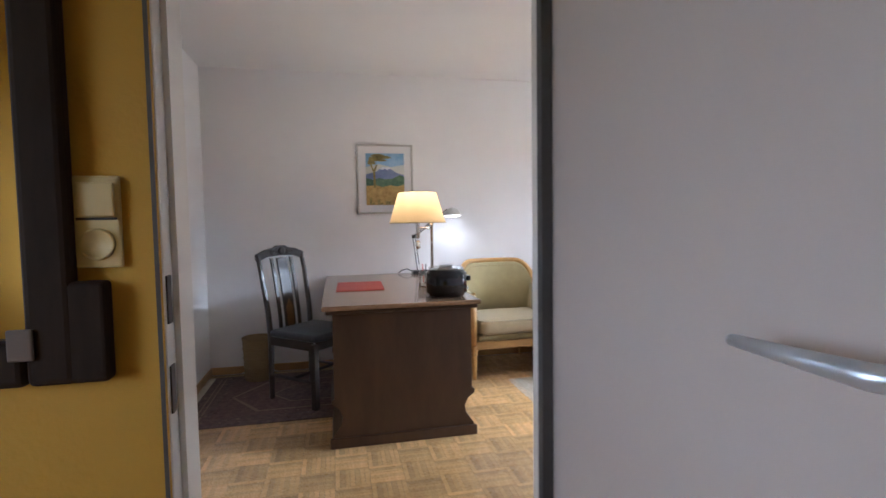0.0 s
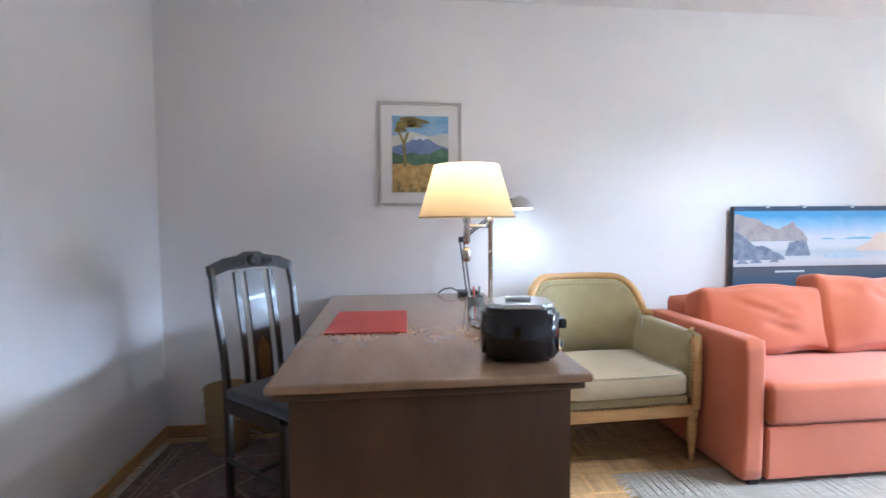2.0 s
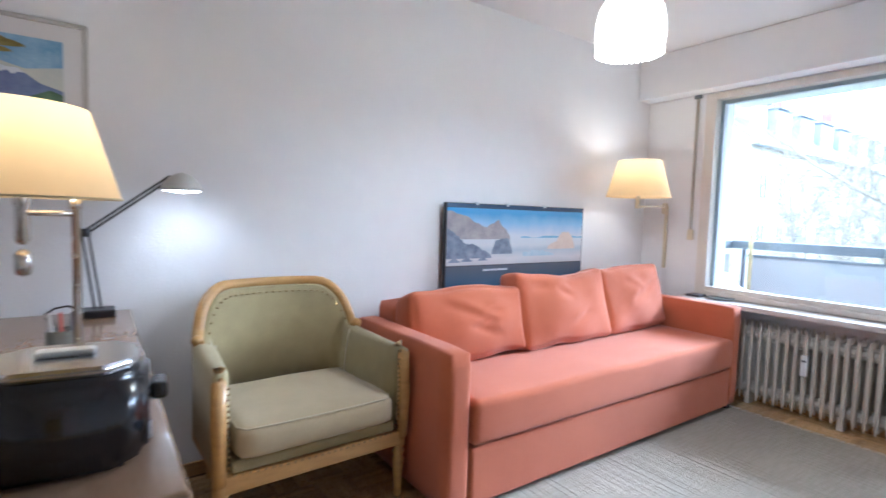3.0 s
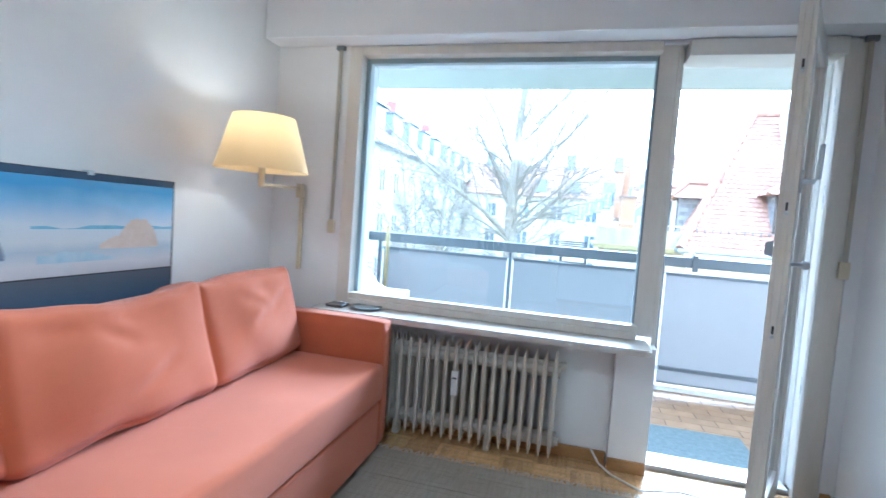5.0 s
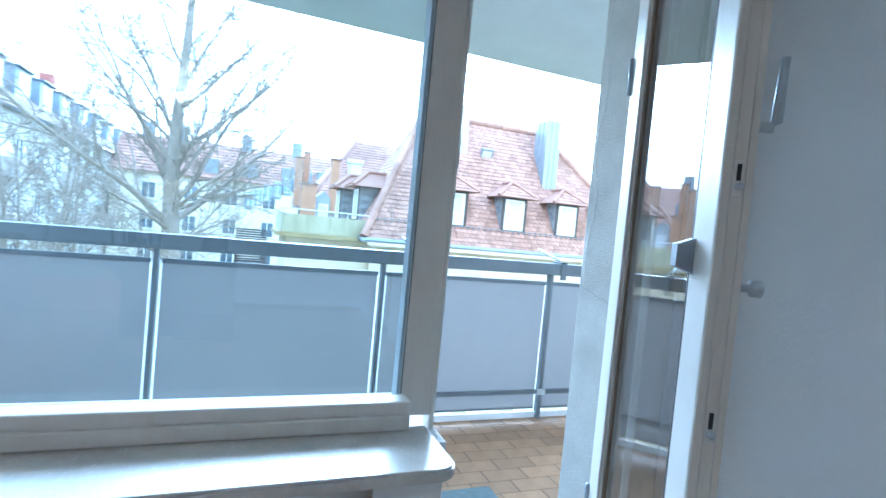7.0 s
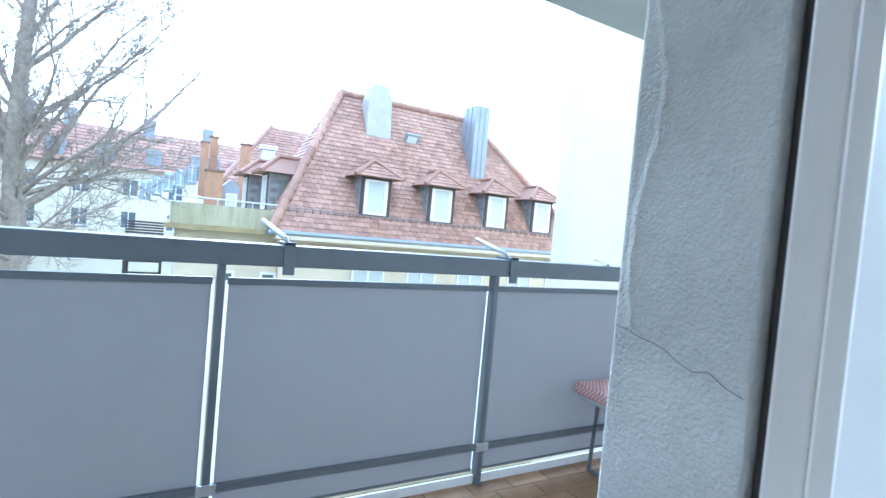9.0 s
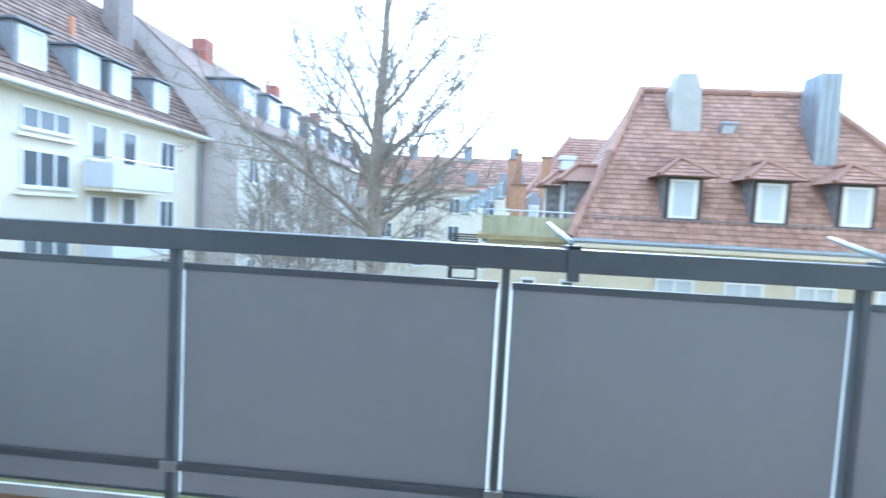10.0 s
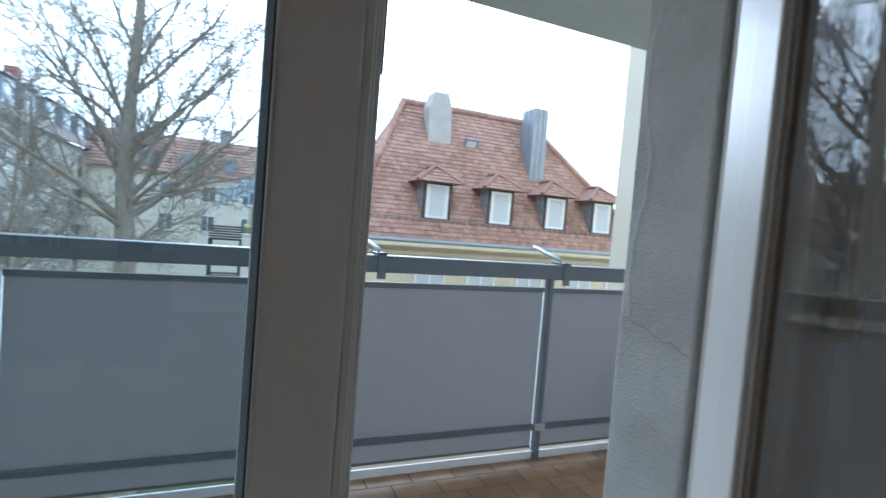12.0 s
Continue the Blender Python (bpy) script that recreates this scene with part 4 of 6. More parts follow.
def pillow(x0, y0, z0, x1, y1, z1, bulge, seed, bev=0.04, wob=0.008, cuts=9):
    """A soft box: bevelled, cut fine, bulged and dented."""
    bm = boxes((x0, y0, z0, x1, y1, z1))
    bmesh.ops.subdivide_edges(bm, edges=bm.edges[:], cuts=cuts, use_grid_fill=True)
    cx, cy, cz, hx, hy, hz = (x0 + x1) / 2, (y0 + y1) / 2, (z0 + z1) / 2, (x1 - x0) / 2, (y1 - y0) / 2, (z1 - z0) / 2
    for v in bm.verts:
        u = Vector(((v.co.x - cx) / hx, (v.co.y - cy) / hy, (v.co.z - cz) / hz))
        q = [max(-1, min(1, c)) for c in u]
        inner = Vector((max(-hx + bev, min(hx - bev, v.co.x - cx)), max(-hy + bev, min(hy - bev, v.co.y - cy)), max(-hz + bev, min(hz - bev, v.co.z - cz))))
        off = Vector((v.co.x - cx, v.co.y - cy, v.co.z - cz)) - inner
        if off.length > 1e-6:
            inner += off.normalized() * min(bev, off.length)
        prod = [(1 - q[1] ** 2) * (1 - q[2] ** 2), (1 - q[0] ** 2) * (1 - q[2] ** 2), (1 - q[0] ** 2) * (1 - q[1] ** 2)]
        inner += Vector((bulge * 0.3 * u.x * prod[0], bulge * u.y * prod[1], bulge * 0.25 * u.z * prod[2]))
        nz = noise.noise_vector(Vector((v.co.x * 5 + seed, v.co.y * 5, v.co.z * 5)))
        v.co = Vector((cx, cy, cz)) + inner + nz * wob
    bmesh.ops.recalc_face_normals(bm, faces=bm.faces)
    return bm
part("seat_cushion", pillow(-0.30, -0.315, 0.33, 0.30, 0.19, 0.445, 0.02, 3, 0.03, 0.004), BEIGE, ac, "beige seat cushion", True)
part("piping", tube(bmesh.new(), [(-0.29, 0.0, 0.437), (-0.294, -0.27, 0.437), (-0.27, -0.305, 0.437), (-0.14, -0.317, 0.439), (0.0, -0.32, 0.44), (0.14, -0.317, 0.439), (0.27, -0.305, 0.437), (0.294, -0.27, 0.437), (0.29, 0.0, 0.437)], 0.0035, 6), PIPING, ac, "pale piping on the cushion's edge", True)
for sx in (-1, 1):
    part("piping", tube(bmesh.new(), [(sx * 0.268, 0.085, 0.43), (sx * 0.272, 0.08, 0.54), (sx * 0.285, 0.07, 0.64)], 0.003, 6), PIPING, ac, "pale piping in the arm's corner", True)

# ---- sofa ----
CORAL = mat("coral_fabric", (0.46, 0.115, 0.042), 0.92, color2=(0.53, 0.145, 0.058), scale=4, bump=0.3, bump_scale=420, sheen=0.2)
so = thing("sofa", "coral orange three-seat sofa bed with loose back cushions", "sofa", (3.17, 3.98, 0))
part("base_front", boxes((-1.02, -0.375, 0.035, 1.02, 0.40, 0.268), bevel=0.012), CORAL, so, "drawer front of the sofa bed")
bm = boxes((-1.02, -0.39, 0.275, 1.02, 0.30, 0.455), bevel=0.03, seg=4)
bmesh.ops.subdivide_edges(bm, edges=[e for e in bm.edges if abs(e.verts[0].co.x - e.verts[1].co.x) > 1], cuts=24, use_grid_fill=True)
for v in bm.verts:
    if v.co.z > 0.42:
        v.co.z += 0.008 * noise.noise(Vector((v.co.x * 3, v.co.y * 4, 0))) + 0.006
part("seat", bm, CORAL, so, "", True)
for sx in (-1, 1):
    part("arm", pillow(*( (-1.135, -0.37, 0.03, -1.025, 0.43, 0.655) if sx < 0 else (1.025, -0.37, 0.03, 1.135, 0.43, 0.655)), 0.004, 5 + sx, 0.022, 0.002), CORAL, so, "", True)
    for y in (-0.33, 0.36):
        part("foot", boxes((sx * 1.06 - 0.025, y - 0.025, 0, sx * 1.06 + 0.025, y + 0.025, 0.03), bevel=0.004), BLACK, so)
part("back", pillow(-1.02, 0.23, 0.30, 1.02, 0.44, 0.74, 0.006, 9, 0.04, 0.003), CORAL, so, "", True)
def cushion(x0, x1, tilt, seed, h):
    bm = pillow(x0, -0.085, 0, x1, 0.085, h, 0.045, seed, 0.035, 0.018, 26)
    rg = random.Random(int(seed * 10))
    folds = [(rg.uniform(-0.8, 0.3), rg.uniform(0.15, 0.85), rg.uniform(0.35, 0.9), rg.uniform(-0.5, 0.5), rg.uniform(0.007, 0.013)) for _ in range(4)]
    for v in bm.verts:
        u, w = (v.co.x - (x0 + x1) / 2) / ((x1 - x0) / 2), v.co.z / h
        if v.co.y < 0.02:
            for fu, fw, ln, sl, dp in folds:
                q = (w - fw - sl * (u - fu)) / 0.06
                r = (u - fu - ln / 2) / (ln / 2)
                if abs(r) < 1:
                    v.co.y += dp * (1 - r * r) * (math.exp(-q * q) - 0.55 * math.exp(-(q - 2) ** 2))
        v.co.z += 0.012 * math.sin(3 * u + seed) * w + 0.02 * w * abs(u) ** 3
    c = solid("back_cushion", bm, CORAL, "plump coral back cushion with creases, leaning on the sofa", "cushion", "cushions on the sofa", smooth=True)
    sub = c.modifiers.new("soft", "SUBSURF")
    sub.levels = sub.render_levels = 1
    c.matrix_world = pose(3.17, 4.07, 0.462, -14, 0, tilt)
cushion(-1.02, -0.33, -1.5, 1.0, 0.335)
cushion(-0.36, 0.36, 1.0, 4.0, 0.385)
cushion(0.35, 1.01, 2.0, 7.5, 0.40)

# ---- beach panorama behind the sofa ----
tv = thing("picture_panel", "wide beach photograph on a dark panel leaning behind the sofa", "picture", (3.165, 4.44, 0.66), 0)
part("panel", boxes((-0.585, 0, 0, 0.585, 0.025, 0.585), bevel=0.003), BLACK, tv)
def gradient(name, stops, s=7):
    """Bands of colour up the height, broken by noise."""
    m = bpy.data.materials.new(name)
    m.use_nodes = True
    n, l = m.node_tree.nodes, m.node_tree.links
    tc, sep, ramp, tex, add = n.new("ShaderNodeTexCoord"), n.new("ShaderNodeSeparateXYZ"), n.new("ShaderNodeValToRGB"), n.new("ShaderNodeTexNoise"), n.new("ShaderNodeMath")
    l.new(tc.outputs["Generated"], sep.inputs[0])
    l.new(tc.outputs["Object"], tex.inputs[0])
    tex.inputs["Scale"].default_value = s
    add.operation = "MULTIPLY_ADD"
    add.inputs[1].default_value = 0.16
    l.new(tex.outputs[0], add.inputs[0])
    l.new(sep.outputs["Z"], add.inputs[2])
    l.new(add.outputs[0], ramp.inputs[0])
    e = ramp.color_ramp.elements
    for k, (p, c) in enumerate(stops):
        el = e[k] if k < 2 else e.new(p)
        el.position, el.color = p, (*c, 1)
    l.new(ramp.outputs[0], n["Principled BSDF"].inputs["Base Color"])
    n["Principled BSDF"].inputs["Roughness"].default_value = 0.25
    return m
PH = gradient("beach_photo", [(0.02, (0.50, 0.48, 0.50)), (0.20, (0.62, 0.60, 0.61)), (0.34, (0.46, 0.52, 0.58)), (0.44, (0.62, 0.63, 0.65)), (0.60, (0.60, 0.64, 0.70)), (0.82, (0.26, 0.46, 0.70)), (1.12, (0.08, 0.30, 0.60))])
PL = gradient("calendar_foot", [(0.1, (0.03, 0.07, 0.14)), (0.55, (0.06, 0.11, 0.18)), (1.0, (0.10, 0.12, 0.15))])
flat("photograph", [(-0.575, 0.222), (0.575, 0.222), (0.575, 0.557), (-0.575, 0.557)], -0.0015, PH, tv, "blue beach photograph")
flat("calendar_foot", [(-0.575, 0.01), (0.575, 0.01), (0.575, 0.217), (-0.575, 0.217)], -0.0015, PL, tv, "dark blue foot of the sheet")
flat("top_strip", [(-0.575, 0.559), (0.575, 0.559), (0.575, 0.582), (-0.575, 0.582)], -0.0015, paint("strip_blue", (0.03, 0.06, 0.12), (0.05, 0.10, 0.18), 8), tv, "dark blue top strip")
P_ROCK, P_SAND = paint("photo_rock", (0.10, 0.13, 0.20), (0.30, 0.34, 0.42), 26), paint("photo_sand", (0.58, 0.44, 0.36), (0.68, 0.58, 0.50), 20)
P_SEA, P_FAR = paint("photo_sea", (0.10, 0.32, 0.50), (0.30, 0.50, 0.64), 25), paint("photo_haze_rock", (0.24, 0.23, 0.26), (0.46, 0.42, 0.41), 12)
def ridge(name, x0, x1, base, peaks, y, material, seed):
    """A ragged rock outline between two ends: peaks are (place, height) pairs, joined with small breaks."""
    r_ = random.Random(seed)
    top = []
    for (xa, za), (xb, zb) in zip(peaks, peaks[1:]):
        for k in range(6):
            u = k / 6
            top.append((xa + (xb - xa) * u, za + (zb - za) * u + r_.uniform(-0.006, 0.006)))
    flat(name, [(x0, base), (x1, base), peaks[-1]] + top[::-1], y, material, tv)
ridge("headland", -0.575, -0.09, 0.375, [(-0.575, 0.54), (-0.44, 0.51), (-0.30, 0.445), (-0.19, 0.488), (-0.10, 0.40)], -0.0025, P_FAR, 1)
ridge("sea_line", 0.0, 0.575, 0.383, [(0.0, 0.387), (0.3, 0.395), (0.575, 0.395)], -0.0022, P_SEA, 2)
ridge("rock", -0.575, -0.24, 0.262, [(-0.575, 0.44), (-0.50, 0.40), (-0.45, 0.35), (-0.38, 0.345), (-0.25, 0.285)], -0.0032, P_ROCK, 3)
ridge("boulder", -0.24, -0.075, 0.285, [(-0.24, 0.30), (-0.215, 0.36), (-0.16, 0.383), (-0.10, 0.372), (-0.075, 0.30)], -0.0032, P_ROCK, 4)
ridge("stack_rock", 0.24, 0.50, 0.31, [(0.24, 0.325), (0.32, 0.36), (0.37, 0.42), (0.43, 0.425), (0.475, 0.39), (0.50, 0.33)], -0.0032, P_SAND, 5)
ridge("tide_pool", 0.02, 0.30, 0.268, [(0.02, 0.29), (0.10, 0.305), (0.20, 0.298), (0.30, 0.28)], -0.0032, paint("photo_pool", (0.30, 0.46, 0.56), (0.52, 0.58, 0.62), 18), 6)
for k, x in enumerate((-0.52, -0.43, -0.31)):
    ridge("pebble_rock", x - 0.04, x + 0.04, 0.240 + 0.004 * k, [(x - 0.04, 0.248), (x, 0.272), (x + 0.04, 0.250)], -0.0036, P_ROCK, 7 + k)
for k in range(14):
    flat("caption_bar", [(-0.30 + k * 0.014, 0.185), (-0.291 + k * 0.014, 0.185), (-0.291 + k * 0.014, 0.196), (-0.30 + k * 0.014, 0.196)], -0.0022, P_SNOW, tv)
for x in (-0.36, -0.12, 0.2):
    part("clip", boxes((x - 0.012, -0.004, 0.575, x + 0.012, 0.027, 0.592), bevel=0.003), ALU, tv, "small silver clip")

# ---- wall lamp ----
wl_ = thing("wall_lamp", "lit swing-arm wall lamp with cream cone shade", "wall lamp", (3.97, 4.17, 1.20))
IVORY = mat("ivory_plastic", (0.62, 0.55, 0.40), 0.5, var=0.06)
part("wall_bar", boxes((0.560, 0.118, -0.38, 0.578, 0.142, 0.09), bevel=0.004), IVORY, wl_)
part("pivot", boxes((0.528, 0.112, 0.03, 0.5595, 0.148, 0.11), bevel=0.006), IVORY, wl_)
part("arm", tube(bmesh.new(), [(0.53, 0.13, 0.085), (0.25, 0.065, 0.075), (0.0, 0.0, 0.065)], 0.008, 10), IVORY, wl_, "", True)
part("stem", lathe(bmesh.new(), [(0.012, 0.055), (0.014, 0.06), (0.014, 0.15), (0.018, 0.155), (0.018, 0.20)], 14), IVORY, wl_, "", True)
part("shade", shade(0.207, 0.13, 0.137, 0.372), SHADE, wl_, "cream fabric cone shade, glowing", True)
part("bulb", lathe(bmesh.new(), [(0.012, 0.20), (0.028, 0.23), (0.03, 0.26), (0.02, 0.285), (0.002, 0.29)], 14), BULB, wl_, "", True)
lamp("wall_lamp_light", (3.97, 4.17, 1.50), 0.36, 0.03)

# ---- pendant ----
pd = thing("pendant_lamp", "white dome pendant lamp hanging from the ceiling, lit", "ceiling lamp", (2.56, 3.29, 1.79))
PEND = shade_mat("white_fabric", (0.90, 0.85, 0.72), 0.4)
bm = bmesh.new()
lathe(bm, [(0.118, 0.0), (0.121, 0.04), (0.119, 0.09), (0.11, 0.135), (0.088, 0.175), (0.05, 0.20), (0.012, 0.21)], 36)
for f in [f for f in bm.faces if len(f.verts) > 4]:
    bm.faces.remove(f)
part("shade", bm, PEND, pd, "", True)
for k in range(36):
    a = k * math.tau / 36
    part("fringe_strip", boxes((-0.006, -0.0015, -0.018, 0.006, 0.0015, 0.0)), PEND, pd).matrix_local = pose(0.118 * math.cos(a), 0.118 * math.sin(a), 0, 0, 0, math.degrees(a) + 90)
part("cord", tube(bmesh.new(), [(0, 0, 0.205), (0, 0, 0.608)], 0.004, 6), LACQUER, pd)
part("rose", lathe(bmesh.new(), [(0.012, 0.56), (0.05, 0.59), (0.052, 0.609)], 20), LACQUER, pd, "", True)
part("bulb", lathe(bmesh.new(), [(0.002, 0.05), (0.03, 0.07), (0.035, 0.10), (0.015, 0.15), (0.012, 0.18)], 14), BULB, pd, "", True)
lamp("pendant_light", (2.56, 3.29, 1.815), 2.0, 0.04, (1, 0.95, 0.86))

# ---- radiator, straps, sill things ----
RADP = mat("radiator_enamel", (0.60, 0.55, 0.47), 0.4, var=0.07, scale=6)
ra = thing("radiator", "old cream ribbed radiator under the window sill", "radiator", (4.49, 2.80, 0.06))
sec = None
for k in range(23):
    y = k * 0.05
    if sec is None:
        bm = bmesh.new()
        for x in (-0.055, 0.0, 0.055):
            tube(bm, [(x, 0, -0.025), (x, 0, 0.012), (x, 0, 0.06), (x, 0, 0.41), (x, 0, 0.455), (x, 0, 0.485)], [0.003, 0.009, 0.0125, 0.0125, 0.009, 0.003], 10)
        box(bm, -0.055, -0.0035, 0.02, 0.055, 0.0035, 0.44)
        tube(bm, [(0.0, -0.025, 0.40), (0.0, 0.025, 0.40)], 0.038, 10)
        tube(bm, [(0.0, -0.025, 0.05), (0.0, 0.025, 0.05)], 0.038, 10)
        o = part("section", bm, RADP, ra)
        sec = o.data
    else:
        o = new("section", sec)
        o.parent = ra
    o.location = (0, y, 0)
part("hub", tube(bmesh.new(), [(0, -0.05, 0.425), (0, 1.12, 0.425)], 0.02, 10), RADP, ra)
part("hub", tube(bmesh.new(), [(0, -0.04, 0.04), (0, 1.12, 0.04)], 0.02, 10), RADP, ra)
m_ = part("meter", boxes((-0.094, 0.475, 0.22, -0.069, 0.51, 0.345), bevel=0.004), WINFRAME, ra, "white heat cost meter")
part("display", boxes((-0.0955, 0.481, 0.305, -0.0942, 0.504, 0.315)), RAILGREY, m_)
for k in range(2):
    part("foot", boxes((-0.03, 0.3 + 0.5 * k, -0.06, 0.03, 0.33 + 0.5 * k, 0.02)), RADP, ra)
STRAP = mat("shutter_strap", (0.42, 0.39, 0.33), 0.8, var=0.15, scale=20, stretch=(1, 1, 0.2))
for y, z in ((4.105, 1.075), (1.615, 1.065)):
    st = thing("shutter_strap", "grey roller shutter strap with cream guide on the wall", "strap", (4.548, y, z), group="shutter straps")
    part("strap", boxes((-0.014, -0.010, 0.045, -0.011, 0.010, 2.08 - z)), STRAP, st)
    part("winder", boxes((-0.018, -0.021, -0.03, 0, 0.021, 0.045), bevel=0.004), IVORY, st)
    part("guide", boxes((-0.022, -0.025, 2.06 - z, 0, 0.025, 2.084 - z), bevel=0.003), RAILGREY, st)
solid("folded_wallet", boxes((4.40, 3.94, 0.653, 4.50, 4.04, 0.668), bevel=0.005), mat("dark_cover", (0.05, 0.05, 0.06), 0.5), "dark folded case lying on the sill", "case")
solid("saucer", lathe(bmesh.new(), [(0.04, 0), (0.085, 0.008), (0.088, 0.012), (0.05, 0.008), (0, 0.007)], 28, (4.47, 3.83, 0.653)), mat("glass_saucer", (0.30, 0.34, 0.36), 0.15, var=0.1), "round grey glass saucer on the sill", "saucer", smooth=True)
CABLE = mat("white_cable", (0.70, 0.68, 0.62), 0.5)
solid("floor_cable", tube(bmesh.new(), [(4.50, 2.60, 0.09), (4.49, 2.56, 0.03), (4.44, 2.50, 0.008), (4.34, 2.38, 0.008), (4.40, 2.20, 0.008), (4.36, 1.98, 0.008), (4.44, 1.80, 0.008)], 0.005, 8), CABLE, "white cable lying on the parquet by the door", "cable", smooth=True)
solid("wall_cable", tube(bmesh.new(), [(-0.45, 4.47, 0.008), (-0.36, 4.44, 0.03), (-0.28, 4.43, 0.05), (-0.18, 4.46, 0.008)], 0.004, 6), CABLE, "thin white cable on the floor behind the basket", "cable")
sk = thing("wall_socket", "white double socket on the yellow hall wall", "socket", (-0.078, 1.2395, 1.20))
# white plastic; the hall's yellow light is put into its colour
YELLOWLIT = mat("yellow_lit_switch", (0.52, 0.40, 0.17), 0.45, var=0.06)
part("plate", boxes((-0.035, -0.010, -0.075, 0.035, 0, 0.075), bevel=0.004), YELLOWLIT, sk)
part("switch", boxes((-0.028, -0.016, 0.008, 0.028, -0.0105, 0.064), bevel=0.003), YELLOWLIT, sk, "white light switch, coloured as if lit yellow")
part("switch_gap", boxes((-0.030, -0.0112, 0.003, 0.030, -0.0102, 0.007)), BLACK, sk)
o = part("socket", lathe(bmesh.new(), [(0.026, 0), (0.026, 0.004), (0.021, 0.004), (0.020, -0.004), (0.0, -0.004)], 24), YELLOWLIT, sk, "", True)
o.matrix_local = pose(0, -0.0105, -0.036, 90, 0, 0)
for x in (-0.009, 0.009):
    part("hole", boxes((x - 0.0025, -0.0075, -0.0385, x + 0.0025, -0.0062, -0.0335)), BLACK, sk)
mi = thing("wall_mirror", "tall mirror in a dark wooden frame on the yellow wall", "mirror", (-0.435, 1.2395, 0.94))
MFR = mat("mirror_frame_wood", (0.022, 0.013, 0.008), 0.7, spec=0.15, var=0.3, scale=7, stretch=(6, 6, 1))
part("frame", boxes((0.255, -0.035, 0, 0.325, 0, 1.1), (-0.325, -0.035, 0, -0.255, 0, 1.1), (-0.2545, -0.035, 0, 0.2545, 0, 0.075), (-0.2545, -0.035, 1.02, 0.2545, 0, 1.1), bevel=0.012, seg=3), MFR, mi)
part("corner_ear", boxes((0.29, -0.033, 0.001, 0.372, 0, 0.165), bevel=0.008, seg=3), MFR, mi)
part("clip", boxes((0.236, -0.043, 0.045, 0.272, -0.0355, 0.095), bevel=0.003), mat("clip_wood", (0.10, 0.07, 0.045), 0.5, var=0.2), mi, "small brown holding block")
part("mirror_glass", boxes((-0.2548, -0.012, 0.0755, 0.2548, -0.008, 1.0195)), mat("mirror", (0.9, 0.9, 0.9), 0.02, metal=1.0, var=0.0), mi, "silvered mirror glass")

# ---- rugs ----
PERS, PERB = mat("persian_field", (0.095, 0.052, 0.050), 0.95, color2=(0.23, 0.145, 0.13), scale=40, bump=0.4, bump_scale=200), mat("persian_border", (0.065, 0.042, 0.046), 0.95, color2=(0.24, 0.16, 0.14), scale=30, bump=0.4, bump_scale=200)
PERL = mat("persian_line", (0.30, 0.22, 0.17), 0.95, var=0.2, scale=40, bump=0.4, bump_scale=200)
FRING = mat("rug_fringe", (0.60, 0.54, 0.44), 0.95, var=0.15, scale=20)
pr = thing("persian_rug", "dark red persian rug with a beige hexagon medallion", "rug", (0.12, 3.89, 0))
part("ground_weave", boxes((-0.745, -0.50, 0.0005, 0.745, 0.50, 0.007), bevel=0.002), PERB, pr)
def rug_shape(name, pts, z, material):
    part(name, prism(bmesh.new(), pts, z, z + 0.0006, "z"), material, pr)
def hexa(x, y, w):
    return [(-x, 0), (-x + w, -y), (x - w, -y), (x, 0), (x - w, y), (-x + w, y)]
rug_shape("field", [(-0.60, -0.37), (0.60, -0.37), (0.60, 0.37), (-0.60, 0.37)], 0.0071, PERS)
rug_shape("hexagon", hexa(0.54, 0.30, 0.2), 0.0078, PERL)
rug_shape("hexagon_inner", hexa(0.52, 0.285, 0.2), 0.0085, PERS)
rug_shape("medallion", hexa(0.28, 0.17, 0.14), 0.0092, PERL)
rug_shape("medallion_inner", hexa(0.265, 0.16, 0.13), 0.0099, PERB)
for x, y in ((-0.66, 0), (-0.69, 0)):
    rug_shape("border_line", [(x - 0.004, -0.44), (x + 0.004, -0.44), (x + 0.004, 0.44), (x - 0.004, 0.44)], 0.0071, PERL)
for y in (-0.42, -0.44, 0.42):
    rug_shape("border_line", [(-0.66, y - 0.003), (0.66, y - 0.003), (0.66, y + 0.003), (-0.66, y + 0.003)], 0.0071, PERS)
rng = random.Random(4)
motif = bmesh.new()
for k in range(260):
    x, y = rng.uniform(-0.72, 0.72), rng.uniform(-0.47, 0.47)
    if abs(x) < 0.50 and abs(y) < 0.26 and rng.random() < 0.6:
        continue
    r = rng.uniform(0.005, 0.013)
    prism(motif, [(x - r, y), (x, y - r * 0.8), (x + r, y), (x, y + r * 0.8)], 0.0072, 0.0104, "z")
part("motif", motif, mat("persian_motif", (0.17, 0.10, 0.085), 0.95, color2=(0.26, 0.20, 0.17), scale=30, island=0.5), pr, "small woven motifs")["kind"] = "stuff"
bm = bmesh.new()
for k in range(110):
    y = -0.5 + k * 0.0091
    tube(bm, [(-0.744, y, 0.004), (-0.77, y + rng.uniform(-0.01, 0.01), 0.004), (-0.795, y + rng.uniform(-0.02, 0.02), 0.003)], [0.003, 0.0025, 0.0015], 4)
part("fringe", bm, FRING, pr, "uneven pale fringe")
CREAMRUG = mat("cream_wool", (0.385, 0.345, 0.27), 0.95, color2=(0.49, 0.445, 0.365), scale=10, stretch=(1, 7, 1), bump=0.6, bump_scale=120)
cr = thing("woven_rug", "cream woven cotton rug with short fringes", "rug", (2.92, 2.86, 0))
bm = bmesh.new()
rows = 150
